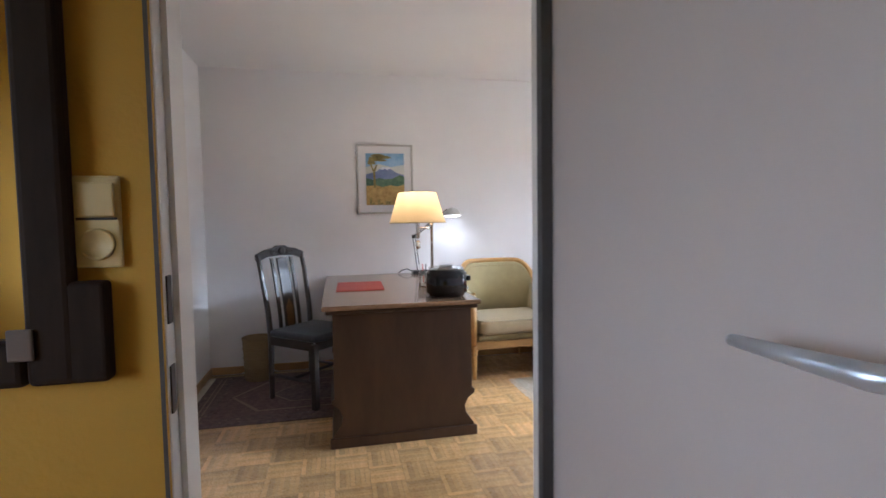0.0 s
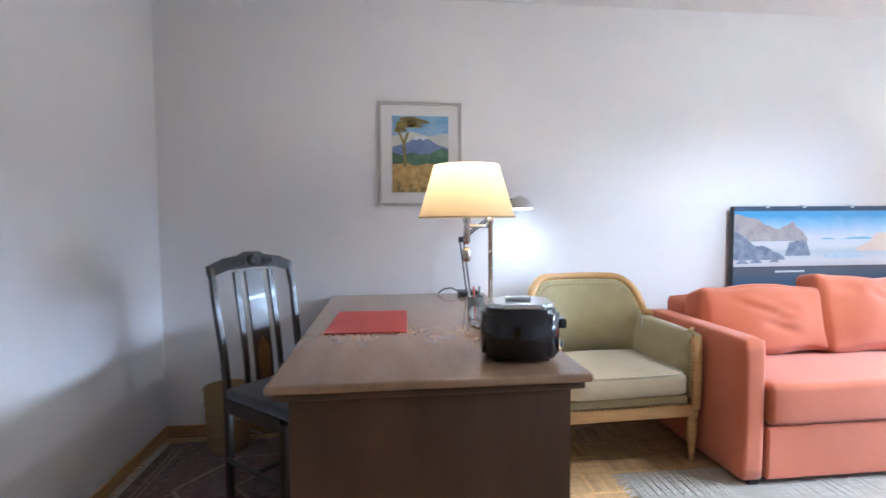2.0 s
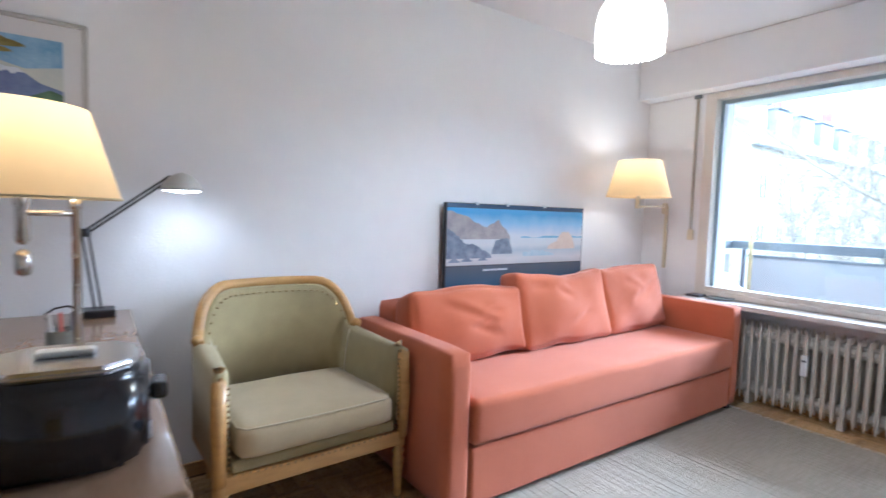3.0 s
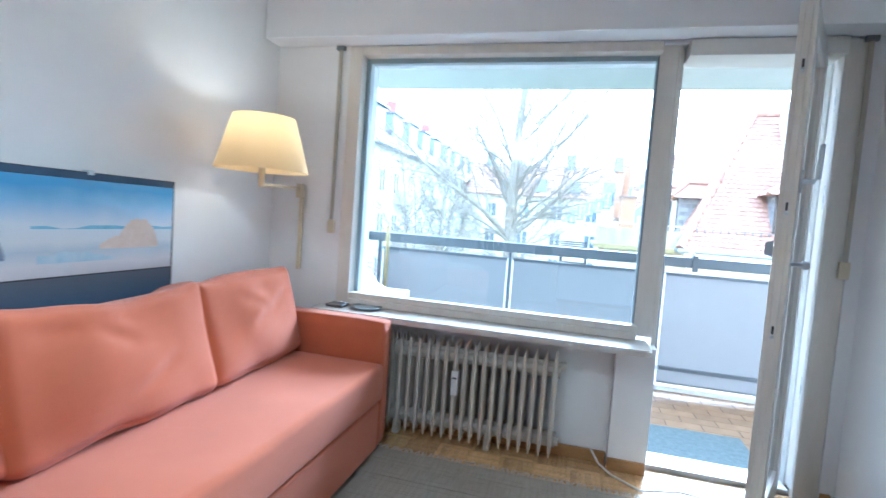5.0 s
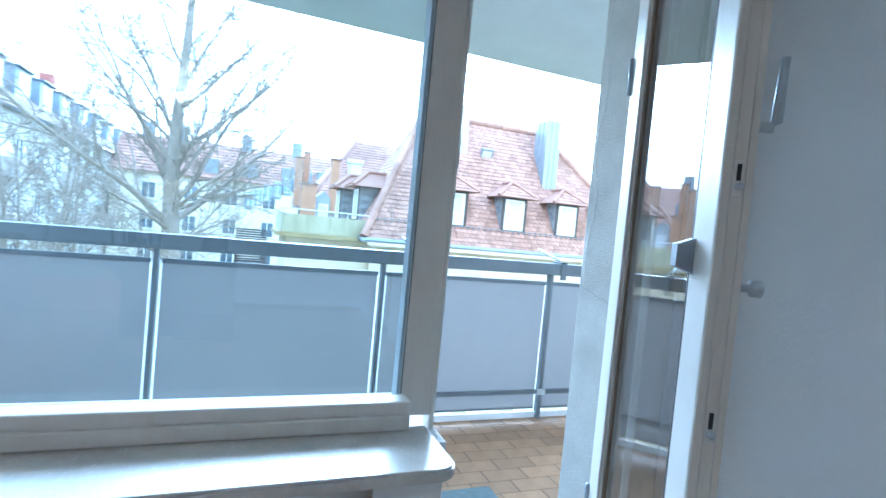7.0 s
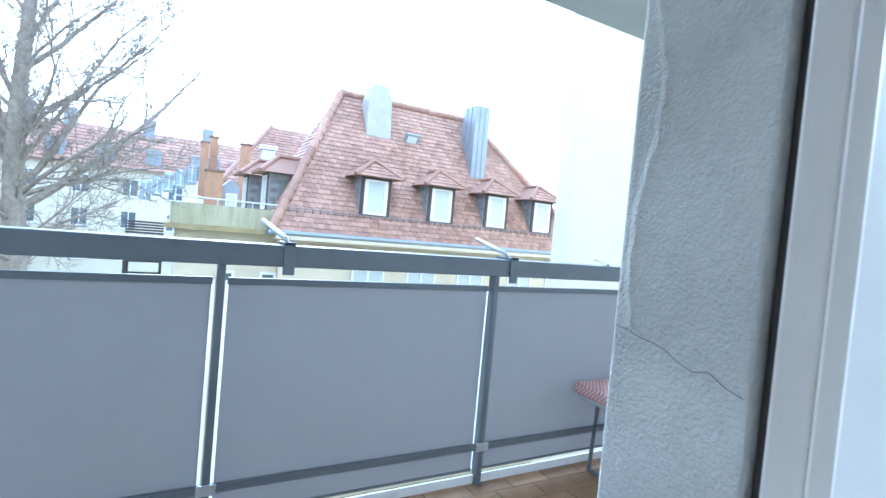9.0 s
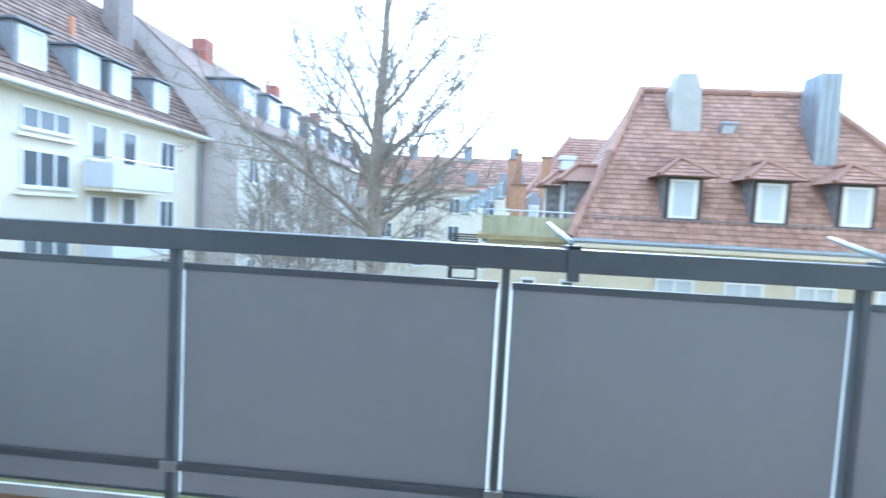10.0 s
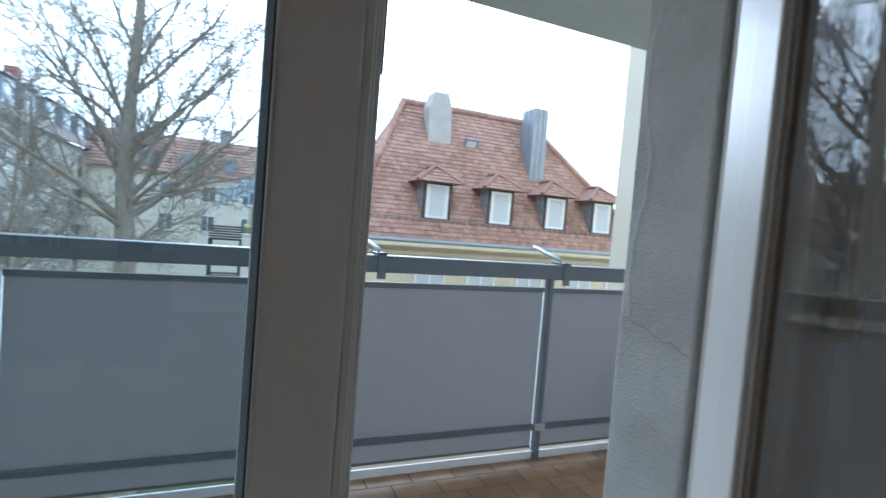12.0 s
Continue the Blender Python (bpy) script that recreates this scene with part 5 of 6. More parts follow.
for k in range(rows):
    x = -1.34 + 2.68 * k / rows
    box(bm, x, -0.93, 0.0005, x + 2.68 / rows - 0.0012, 0.93, 0.008 + 0.002 * rng.random())
part("weave", bm, CREAMRUG, cr)
for sx in (-1, 1):
    bm = bmesh.new()
    for k in range(200):
        y = -0.93 + k * 0.0093
        tube(bm, [(sx * 1.338, y, 0.005), (sx * 1.365, y + rng.uniform(-0.012, 0.012), 0.004), (sx * 1.39, y + rng.uniform(-0.02, 0.02), 0.003)], [0.003, 0.0028, 0.0015], 4)
    part("fringe", bm, FRING, cr, "short knotted fringe")["kind"] = "stuff"

# ---- outdoors: ground ----
solid("ground", boxes((-600, -600, -7.0, 600, 600, -6.5)), LAWN, "winter lawn and yards below the balcony", "ground", kind="structure")


def tiled(origin, along, up, width, height, tile=0.2, course=0.2, clip=None, lift=0.02, rng_seed=1):
    """Overlapping tiles on a slope: one bmesh of small tilted slabs. clip(s, t) says whether a tile is inside."""
    bm = bmesh.new()
    rng_ = random.Random(rng_seed)
    o, a, u = Vector(origin), Vector(along).normalized(), Vector(up).normalized()
    n = a.cross(u).normalized()
    if n.z < 0:
        n = -n
    for r in range(int(height / course)):
        for c in range(int(width / tile) + 1):
            s, t = c * tile + (tile / 2 if r % 2 else 0), r * course
            if s + tile * 0.5 > width or (clip and not clip(s + tile / 2, t + course / 2)):
                continue
            h = lift * (1.0 + 0.35 * rng_.random())
            p = o + a * s + u * t
            w, m = a * (tile * 0.96), u * (course * 1.08)
            lo0, lo1 = p + n * h, p + w + n * h
            mid = p + w * 0.5 + n * (h + lift * 0.6) - u * 0.02
            hi0, hi1 = p + m, p + w + m
            v = [bm.verts.new(q) for q in (lo0, mid, lo1, hi1, hi0, p, p + w)]
            bm.faces.new((v[0], v[1], v[4]))
            bm.faces.new((v[1], v[2], v[3]))
            bm.faces.new((v[1], v[3], v[4]))
            bm.faces.new((v[5], v[6], v[2], v[1], v[0]))
    return bm


def slab(pts, thick=0.08):
    """A flat sheet through corner points, with thickness downwards."""
    bm = bmesh.new()
    top = [bm.verts.new(p) for p in pts]
    low = [bm.verts.new((p[0], p[1], p[2] - thick)) for p in pts]
    k = len(pts)
    bm.faces.new(top)
    bm.faces.new(low[::-1])
    for i in range(k):
        bm.faces.new((top[i], low[i], low[(i + 1) % k], top[(i + 1) % k]))
    bmesh.ops.recalc_face_normals(bm, faces=bm.faces)
    return bm


def window(parent, at, turn, w, h, split=1, glass=None, depth=0.0):
    """A far window: frame, panes and sill; it faces its own -y."""
    m = pose(*at, 0, 0, turn)
    f = 0.06
    bm = boxes((-w / 2, -0.05, 0, -w / 2 + f, 0.05, h), (w / 2 - f, -0.05, 0, w / 2, 0.05, h), (-w / 2 + f, -0.05, h - f, w / 2 - f, 0.05, h), (-w / 2 + f, -0.05, 0, w / 2 - f, 0.05, f))
    for k in range(1, split):
        x = -w / 2 + w * k / split
        box(bm, x - 0.035, -0.045, f, x + 0.035, 0.045, h - f)
    fr = part("window", bm, WINFRAME, parent)
    fr.matrix_local = m
    part("pane", boxes((-w / 2 + f, -0.01, f, w / 2 - f, 0.01, h - f)), glass or FARGLASS, fr)
    part("sill", boxes((-w / 2 - 0.08, -0.12, -0.07, w / 2 + 0.08, 0.05, -0.005)), WINFRAME, fr)
    return fr


# ---- red-roofed house across the yard ----
hs = thing("villa", "yellow rendered house with a steep red tiled hip roof", "house", (0, 0, 0))
EV, RG = 0.80, 5.1
X0, X1, XR = 17.1, 22.3, 19.7
Y0, Y1, R0, R1 = -10.8, -0.05, -6.95, -2.25
part("wall", boxes((17.45, -10.5, -6.5, 22.0, -0.35, 0.72)), YELR, hs)
part("roof", slab([(X0, Y1, EV), (X0, Y0, EV), (XR, R0, RG), (XR, R1, RG)]), ROOFTILE, hs, "steep red tiled roof slope")
part("roof", slab([(X1, Y1, EV), (X0, Y1, EV), (XR, R1, RG)]), ROOFTILE, hs)
part("roof", slab([(X0, Y0, EV), (X1, Y0, EV), (XR, R0, RG)]), ROOFTILE, hs)
part("roof", slab([(X1, Y0, EV), (X1, Y1, EV), (XR, R1, RG), (XR, R0, RG)]), ROOFTILE, hs)
up = Vector((XR - X0, 0, RG - EV))
SL = up.length
def front_clip(s, t):
    k = t / SL
    y = Y0 + s
    return Y0 + (R0 - Y0) * k < y < Y1 + (R1 - Y1) * k
o = part("roof_tiles", tiled((X0, Y0, EV), (0, 1, 0), up, Y1 - Y0, SL, 0.17, 0.155, front_clip, 0.014), ROOFTILE, hs, "rows of red plain tiles")
o["kind"] = "stuff"
up2 = Vector((0, R1 - Y1, RG - EV))
SL2 = up2.length
o = part("roof_tiles", tiled((X0, Y1, EV), (1, 0, 0), up2, X1 - X0, SL2, 0.17, 0.155, lambda s, t: (XR - X0) * t / SL2 < s < (X1 - X0) - (X1 - XR) * t / SL2, 0.014), ROOFTILE, hs)
o["kind"] = "stuff"
for a, b in (((X0, Y1, EV), (XR, R1, RG)), ((X0, Y0, EV), (XR, R0, RG)), ((XR, R1, RG), (XR, R0, RG))):
    a, b = Vector(a), Vector(b)
    cnt = int((b - a).length / 0.32)
    bm = bmesh.new()
    for k in range(cnt):
        p, q = a.lerp(b, k / cnt), a.lerp(b, (k + 1.1) / cnt)
        tube(bm, [p + Vector((0, 0, 0.03)), q + Vector((0, 0, 0.05))], [0.12, 0.10], 8)
    part("ridge_tiles", bm, ROOFTILE, hs, "rounded hip and ridge tiles")
part("gutter", tube(bmesh.new(), [(X0 - 0.06, Y0, EV - 0.05), (X0 - 0.06, Y1 + 0.06, EV - 0.05), (X1, Y1 + 0.06, EV - 0.05)], 0.07, 8), ZINC, hs, "zinc gutter")
part("soffit", boxes((17.0, -10.7, 0.60, 17.45, -0.15, 0.70)), YELR, hs)
bm = bmesh.new()
for k in range(51):
    box(bm, X0 + 0.28, Y0 + 0.3 + k * 0.2, EV + 0.42, X0 + 0.30, Y0 + 0.32 + k * 0.2, EV + 0.62)
for z in (0.44, 0.58):
    box(bm, X0 + 0.27, Y0 + 0.2, EV + z, X0 + 0.28, Y1 - 0.2, EV + z + 0.02)
part("snow_guard", bm, RAILGREY, hs, "low metal snow guard")


def dormer(parent, x, y, z, turn=0):
    """A small hipped dormer; the window faces its own -y."""
    d = part("dormer", boxes((-0.44, 0, -0.08, 0.44, 1.5, 1.12)), SLATE, parent, "slate-clad hipped dormer")
    d.matrix_local = pose(x, y, z, 0, 0, turn)
    part("dormer_frame", boxes((-0.44, -0.03, -0.02, -0.345, -0.001, 1.10), (0.345, -0.03, -0.02, 0.44, -0.001, 1.10), (-0.3449, -0.03, 1.03, 0.3449, -0.001, 1.10), (-0.3449, -0.03, -0.02, 0.3449, -0.001, 0.06)), mat("dormer_wood", (0.07, 0.055, 0.05), 0.7), d)
    bm = bmesh.new()
    for sx in (-1, 1):
        for k in range(9):
            for c in range(5):
                y0 = 0.05 + c * 0.16 + (0.08 if k % 2 else 0)
                box(bm, min(sx * 0.441, sx * 0.457), y0, 0.05 + k * 0.125, max(sx * 0.441, sx * 0.457), y0 + 0.15, 0.17 + k * 0.125)
    part("slate_shingles", bm, SLATE, d)["kind"] = "stuff"
    part("window_frame", boxes((-0.34, -0.05, 0.065, -0.285, 0.0, 1.025), (0.285, -0.05, 0.065, 0.34, 0.0, 1.025), (-0.2849, -0.05, 0.97, 0.2849, 0.0, 1.025), (-0.2849, -0.05, 0.065, 0.2849, 0.0, 0.13),
                                (-0.285, -0.04, 0.13, -0.235, 0.0, 0.97), (0.235, -0.04, 0.13, 0.285, 0.0, 0.97)), WINFRAME, d)
    part("curtained_pane", boxes((-0.2348, -0.03, 0.1301, 0.2348, -0.015, 0.9699)), CURTAIN, d, "pane with net curtain")
    pts = [(-0.72, -0.28, 1.09), (0.72, -0.28, 1.09), (0.72, 1.7, 1.09), (-0.72, 1.7, 1.09)]
    top = [(0, 0.30, 1.58), (0, 1.9, 1.58)]
    bm = bmesh.new()
    v = [bm.verts.new(p) for p in pts + top]
    for f in ((0, 1, 4), (1, 2, 5, 4), (3, 0, 4, 5), (2, 3, 5), (3, 2, 1, 0)):
        bm.faces.new([v[i] for i in f])
    bmesh.ops.recalc_face_normals(bm, faces=bm.faces)
    part("dormer_roof", bm, ROOFTILE, d)
    bm = tiled((-0.72, -0.28, 1.09), (1, 0, 0), (0, 0.58, 0.5), 1.44, 0.76, 0.18, 0.15, lambda s, t: 0.72 * t / 0.77 < s < 1.44 - 0.72 * t / 0.77, 0.015)
    part("dormer_tiles", bm, ROOFTILE, d)["kind"] = "stuff"
    bm = bmesh.new()
    for sx in (-1, 1):
        tube(bm, [(sx * 0.72, -0.28, 1.11), (0, 0.30, 1.61)], 0.06, 6)
    tube(bm, [(0, 0.30, 1.61), (0, 1.6, 1.61)], 0.06, 6)
    part("dormer_ridge", bm, ROOFTILE, d)


for y in (-2.80, -4.88, -6.87, -8.73):
    dormer(hs, 17.47, y, 1.36, -90)
dormer(hs, 19.34, -0.20, 1.25, 180)
dormer(hs, 21.15, 0.08, 1.25, 180)
part("chimney", prism(bmesh.new(), [(-3.72, 3.3), (-2.92, 3.3), (-2.90, 4.95), (-3.03, 5.42), (-3.52, 5.42), (-3.64, 5.05)], 18.93, 19.55, "x"), mat("pale_chimney", (0.44, 0.43, 0.405), 0.85, var=0.14, scale=2, bump=0.3, bump_scale=25), hs, "pale rendered tapered chimney")
part("chimney", boxes((18.42, -6.95, 2.5, 19.22, -6.40, 5.38), bevel=0.02), ZINC, hs, "tall grey metal-clad chimney")
bm = bmesh.new()
for y in (-6.77, -6.58):
    box(bm, 18.40, y - 0.012, 2.6, 18.419, y + 0.012, 5.36)
for x in (18.68, 18.95):
    box(bm, x - 0.012, -6.399, 2.6, x + 0.012, -6.38, 5.36)
part("seam", bm, ZINC, hs)
sk_ = part("skylight", boxes((-0.22, -0.03, -0.28, 0.22, 0.06, 0.28), bevel=0.01), ZINC, hs, "small roof window")
sk_.matrix_local = pose(18.95, -4.40, 3.87, 31, 0, -90)
part("pane", boxes((-0.16, -0.036, -0.2, 0.16, -0.031, 0.2)), CURTAIN, sk_)
part("vent", boxes((17.22, -3.12, 1.02, 17.42, -2.88, 1.24), bevel=0.02), ROOFTILE, hs, "tiled vent")
for y in (-2.75, -4.4, -6.1, -8.0, -9.6):
    for z in (-1.48, -4.4):
        window(hs, (17.44, y, z), -90, 0.95, 1.4, 2, CURTAIN)
part("cornice", boxes((17.36, -10.55, 0.35, 17.449, -0.3, 0.45)), YELR, hs)

# ---- terrace annex beside the house ----
an = thing("terrace_annex", "low yellow annex with a mossy roof terrace parapet", "annex", (0, -0.75, 0))
part("wall", boxes((17.7, -0.3, -6.5, 21.5, 2.72, 0.655)), YELR, an)
part("parapet", boxes((17.55, -0.34, 0.78, 17.67, 2.87, 1.28), (17.68, 2.75, 0.78, 21.5, 2.87, 1.28)), mat("mossy_concrete", (0.30, 0.295, 0.18), 0.9, color2=(0.58, 0.55, 0.41), scale=1.3, stretch=(4, 4, 0.6)), an, "stained mossy parapet")
part("ledge", boxes((17.4, -0.34, 0.66, 21.5, 3.0, 0.775)), mat("ledge_stone", (0.36, 0.30, 0.16), 0.9, var=0.2, scale=3), an)
part("rail", tube(bmesh.new(), [(17.6, -0.3, 1.42), (17.6, 2.81, 1.42), (21.0, 2.81, 1.42)], 0.02, 6), ALU, an)
for y in (0.3, 1.1, 1.9, 2.81):
    part("rail_post", tube(bmesh.new(), [(17.6, y, 1.28), (17.6, y, 1.42)], 0.018, 6), ALU, an)
window(an, (17.69, 1.6, -1.3), -90, 0.4, 1.0)
window(an, (17.69, 0.6, -1.3), -90, 0.4, 1.0)

# ---- neighbouring gable wall ----
structure("neighbour_wall", boxes((12.2, -16, -6.5, 12.7, -5.08, 11)), mat("lime_render", (0.68, 0.63, 0.51), 0.9, var=0.05, scale=0.7, bump=0.1, bump_scale=15), "tall pale rendered wall of the next house", "facade")
# wire arm of a clothes line, not a lamp
solid("wall_lamp_post", tube(bmesh.new(), [(6.48, 0.0, 1.005), (6.9, -0.35, 1.02), (7.3, -0.75, 1.0)], 0.008, 6), RAILGREY, "thin wire clothes line arm on the railing", "clothes line")

# ---- long cream apartment house on the other side ----
ap = thing("apartment_house", "cream apartment house with dormers, balconies and dark tiled roof", "apartment house", (0, 0, 0))
YA, EA, RA = 17.3, 4.75, 11.0
part("wall", boxes((9.0, YA, -6.5, 30.4, 27.0, EA)), CREAM, ap)
part("roof", slab([(8.8, YA - 0.5, EA), (30.6, YA - 0.5, EA), (30.6, 22.2, RA), (8.8, 22.2, RA)]), ROOFDARK, ap)
part("roof", slab([(30.6, 27.5, EA), (8.8, 27.5, EA), (8.8, 22.2, RA), (30.6, 22.2, RA)]), ROOFDARK, ap)
upA = Vector((0, 22.2 - YA + 0.5, RA - EA))
o = part("roof_tiles", tiled((13.0, YA - 0.5, EA), (1, 0, 0), upA, 17.6, upA.length, 0.30, 0.33, None, 0.03), ROOFDARK, ap, "weathered brown pantiles")
o["kind"] = "stuff"
part("gutter", tube(bmesh.new(), [(8.8, YA - 0.56, EA - 0.06), (30.6, YA - 0.56, EA - 0.06)], 0.09, 8), WINFRAME, ap, "white gutter")
part("eave", boxes((8.8, YA - 0.45, EA - 0.18, 30.6, YA - 0.001, EA - 0.09)), CREAM, ap)
part("downpipe", tube(bmesh.new(), [(30.1, YA - 0.1, EA - 0.1), (30.1, YA - 0.1, -6.5)], 0.06, 8), ZINC, ap)
for x in (16.5, 18.2, 20.4, 22.8, 24.5, 27.1):
    d = part("dormer", boxes((-0.62, 0, 0, 0.62, 2.2, 1.45)), SLATE, ap, "slate-clad flat dormer")
    d.matrix_local = pose(x, YA + 0.05, EA + 0.55)
    part("dormer_roof", boxes((-0.75, -0.22, 1.451, 0.75, 2.4, 1.52)), RAILGREY, d)
    part("window_frame", boxes((-0.48, -0.07, 0.12, -0.40, -0.001, 1.38), (0.40, -0.07, 0.12, 0.48, -0.001, 1.38), (-0.3999, -0.07, 1.30, 0.3999, -0.001, 1.38), (-0.3999, -0.07, 0.12, 0.3999, -0.001, 0.20)), WINFRAME, d)
    part("pane", boxes((-0.3998, -0.04, 0.2001, 0.3998, -0.02, 1.2999)), CURTAIN, d)
for z in (2.72, -0.04, -2.80, -5.5):
    for x, w, h, k, zz in ((16.8, 0.95, 2.2, 1, -0.85), (18.65, 0.85, 1.3, 1, 0), (23.3, 0.85, 1.35, 1, 0), (25.0, 0.85, 2.1, 1, -0.75), (27.6, 1.1, 1.35, 2, 0), (14.0, 1.0, 1.35, 1, 0)):
        window(ap, (x, YA - 0.001, z + zz), 0, w, h, k)
        rv = part("reveal", boxes((x - w / 2 - 0.14, YA - 0.03, z + zz - 0.02, x - w / 2 - 0.001, YA - 0.004, z + zz + h + 0.02), (x + w / 2 + 0.001, YA - 0.03, z + zz - 0.02, x + w / 2 + 0.14, YA - 0.004, z + zz + h + 0.02)), WINFRAME, ap)
for z, h in ((3.40, 0.72), (1.47, 1.25), (-1.3, 1.25), (-4.0, 1.25)):
    window(ap, (20.95, YA - 0.001, z), 0, 1.95, h, 3)
    part("ledge", boxes((19.75, YA - 0.16, z - 0.28, 22.15, YA - 0.002, z - 0.18)), WINFRAME, ap)
for x0, x1 in ((14.95, 17.7), (22.6, 26.2)):
    for z in (1.65, -1.11, -3.87):
        b = part("balcony", boxes((x0, YA - 1.15, z - 0.15, x1, YA - 0.002, z)), CREAM, ap, "balcony with pale sheet parapet")
        part("parapet", boxes((x0, YA - 1.2, z, x1, YA - 1.151, z + 0.95), (x0 - 0.05, YA - 1.15, z, x0 - 0.001, YA - 0.01, z + 0.95), (x1 + 0.001, YA - 1.15, z, x1 + 0.05, YA - 0.01, z + 0.95)), PALESHEET, b)
        part("handrail", tube(bmesh.new(), [(x0, YA - 0.05, z + 1.12), (x0, YA - 1.17, z + 1.12), (x1, YA - 1.17, z + 1.12), (x1, YA - 0.05, z + 1.12)], 0.025, 6), ALU, b)
for x, z0 in ((22.6, 8.0), (28.2, 9.0)):
    part("chimney", boxes((x, 20.3, z0 - 0.7, x + 1.1, 21.2, RA + 0.4), (x - 0.06, 20.24, RA + 0.401, x + 1.16, 21.26, RA + 0.5), bevel=0.02), mat("brick_chimney", (0.26, 0.22, 0.21), 0.9, var=0.2, scale=6), ap, "grey brick chimney")
for x, y, z in ((16.2, 19.4, 7.7), (19.9, 19.6, 7.9), (24.6, 19.6, 8.0)):
    part("vent_pipe", tube(bmesh.new(), [(x, y, z - 0.5), (x, y, z + 0.7)], 0.12, 8), mat("clay_pipe", (0.50, 0.24, 0.14), 0.8, var=0.15), ap, "terracotta vent pipe")
# wing of the same house with a blue steel balcony
wg = thing("side_wing", "plain cream house wing with a blue steel balcony", "house wing", (0, 0, 0))
part("wall", boxes((6.0, 12.2, -6.5, 11.75, 17.2, 3.05)), CREAM, wg)
part("ledge", boxes((5.9, 12.05, 3.051, 11.9, 17.2, 3.14)), ROOFDARK, wg)
BLUE = mat("blue_steel", (0.055, 0.10, 0.14), 0.5, var=0.12)
blc = thing("steel_balcony", "blue grey steel balcony hanging high on the house front", "balcony", (8.65, 9.9, 2.68))
part("floor", boxes((-1.6, -0.69, 0, 0.89, 2.29, 0.12)), BLUE, blc)
for k in range(22):
    part("bar", boxes((-1.55 + k * 0.11, -0.78, 0.28, -1.53 + k * 0.11, -0.75, 2.1)), BLUE, blc)
part("frame", boxes((-1.6, -0.8, 0.2, 0.9, -0.72, 0.28), (0.90, -0.8, -0.25, 1.0, -0.7, 3.0), (0.7, -0.8, -0.25, 0.8999, -0.7, -0.15)), BLUE, blc)
part("sheet", boxes((-1.6, -0.70, 0.28, 0.9, -0.68, 2.1)), mat("dark_sheet", (0.06, 0.10, 0.14), 0.6), blc)

# ---- row of houses beyond ----
rw = thing("row_house", "pale row house with many dormers seen along its front", "row house", (0, 0, 0))
part("wall", boxes((30.65, 15.3, -6.5, 75, 27.5, 5.6)), GREYR, rw)
part("gable", prism(bmesh.new(), [(14.9, 5.6), (27.5, 5.6), (21.3, 11.2)], 30.64, 31.0, "x"), PINKR, rw, "pale pink gable wall")
part("gable_wall", boxes((30.6, 15.3, -6.5, 30.64, 27.5, 5.6)), PINKR, rw)
part("roof", slab([(30.6, 14.8, 5.6), (75, 14.8, 5.6), (75, 21.3, 11.2), (30.6, 21.3, 11.2)]), ROOFDARK, rw)
for x in (33, 36.5, 40, 43.5, 47, 51, 55, 59, 63):
    d = part("dormer", boxes((-1.0, 0, 0, 1.0, 3.0, 1.7)), ZINC, rw, "blue-grey clad dormer")
    d.matrix_local = pose(x, 16.0, 6.6)
    part("dormer_roof", boxes((-1.15, -0.25, 1.701, 1.15, 3.1, 1.8)), RAILGREY, d)
    part("window_frame", boxes((-0.7, -0.06, 0.3, 0.7, -0.001, 1.5)), WINFRAME, d)
    part("pane", boxes((-0.6, -0.075, 0.38, 0.6, -0.061, 1.42)), CURTAIN, d)
for x in (36, 47, 58):
    part("chimney", boxes((x, 20.4, 9.5, x + 1.0, 21.4, 11.9), bevel=0.02), mat("red_chimney", (0.34, 0.13, 0.10), 0.9, var=0.2, scale=5), rw, "red brick chimney")
for x in (32.4, 35, 38, 41, 44, 47, 50, 54, 58, 62, 66):
    for z in (2.6, -0.3, -3.2):
        window(rw, (x, 15.299, z), 0, 1.1, 1.5, 2)
for x in (36.5, 46, 56):
    for z in (1.9, -1.0):
        part("balcony", boxes((x - 1.6, 14.2, z, x + 1.6, 15.299, z + 1.0)), PINKR, rw)
fr_ = thing("far_block", "distant apartment block with a long red tiled roof", "apartment block", (0, 0, 0))
part("wall", boxes((56, -24, -6.5, 64, 15.0, 4.2)), CREAM, fr_)
part("roof", slab([(55.5, -24, 4.2), (60, -24, 8.0), (60, 15.2, 8.0), (55.5, 15.2, 4.2)]), ROOFTILE, fr_)
upF = Vector((4.5, 0, 3.8))
o = part("roof_tiles", tiled((55.5, -5, 4.2), (0, 1, 0), upF, 20, upF.length, 0.5, 0.5, None, 0.04), ROOFTILE, fr_)
o["kind"] = "stuff"
for y in (12, 8.5, 5, 1.5, -2):
    for z in (1.8, -1.0, -3.8):
        window(fr_, (55.999, y, z), -90, 1.2, 1.5, 2)
    part("dormer", boxes((56.0, y - 2.2, 4.7, 58.5, y - 1.0, 6.1), bevel=0.03), SLATE, fr_)
for y in (13, 10, 4, -1):
    part("chimney", boxes((59.4, y - 0.5, 7.5, 60.4, y + 0.5, 9.2), bevel=0.03), SLATE, fr_)
bh = thing("rear_house", "smaller house with red hip roof and orange chimneys behind", "house", (0, 0, 0))
part("wall", boxes((29, -6.6, -6.5, 37, 0.2, 1.95)), GREYR, bh)
part("roof", slab([(28.6, 0.6, 1.9), (28.6, -7, 1.9), (33, -4.5, 6.0), (33, -2.5, 6.0)]), ROOFTILE, bh)
part("roof", slab([(28.6, 0.6, 1.9), (37.4, 0.6, 1.9), (33, -2.5, 6.0)]), ROOFTILE, bh)
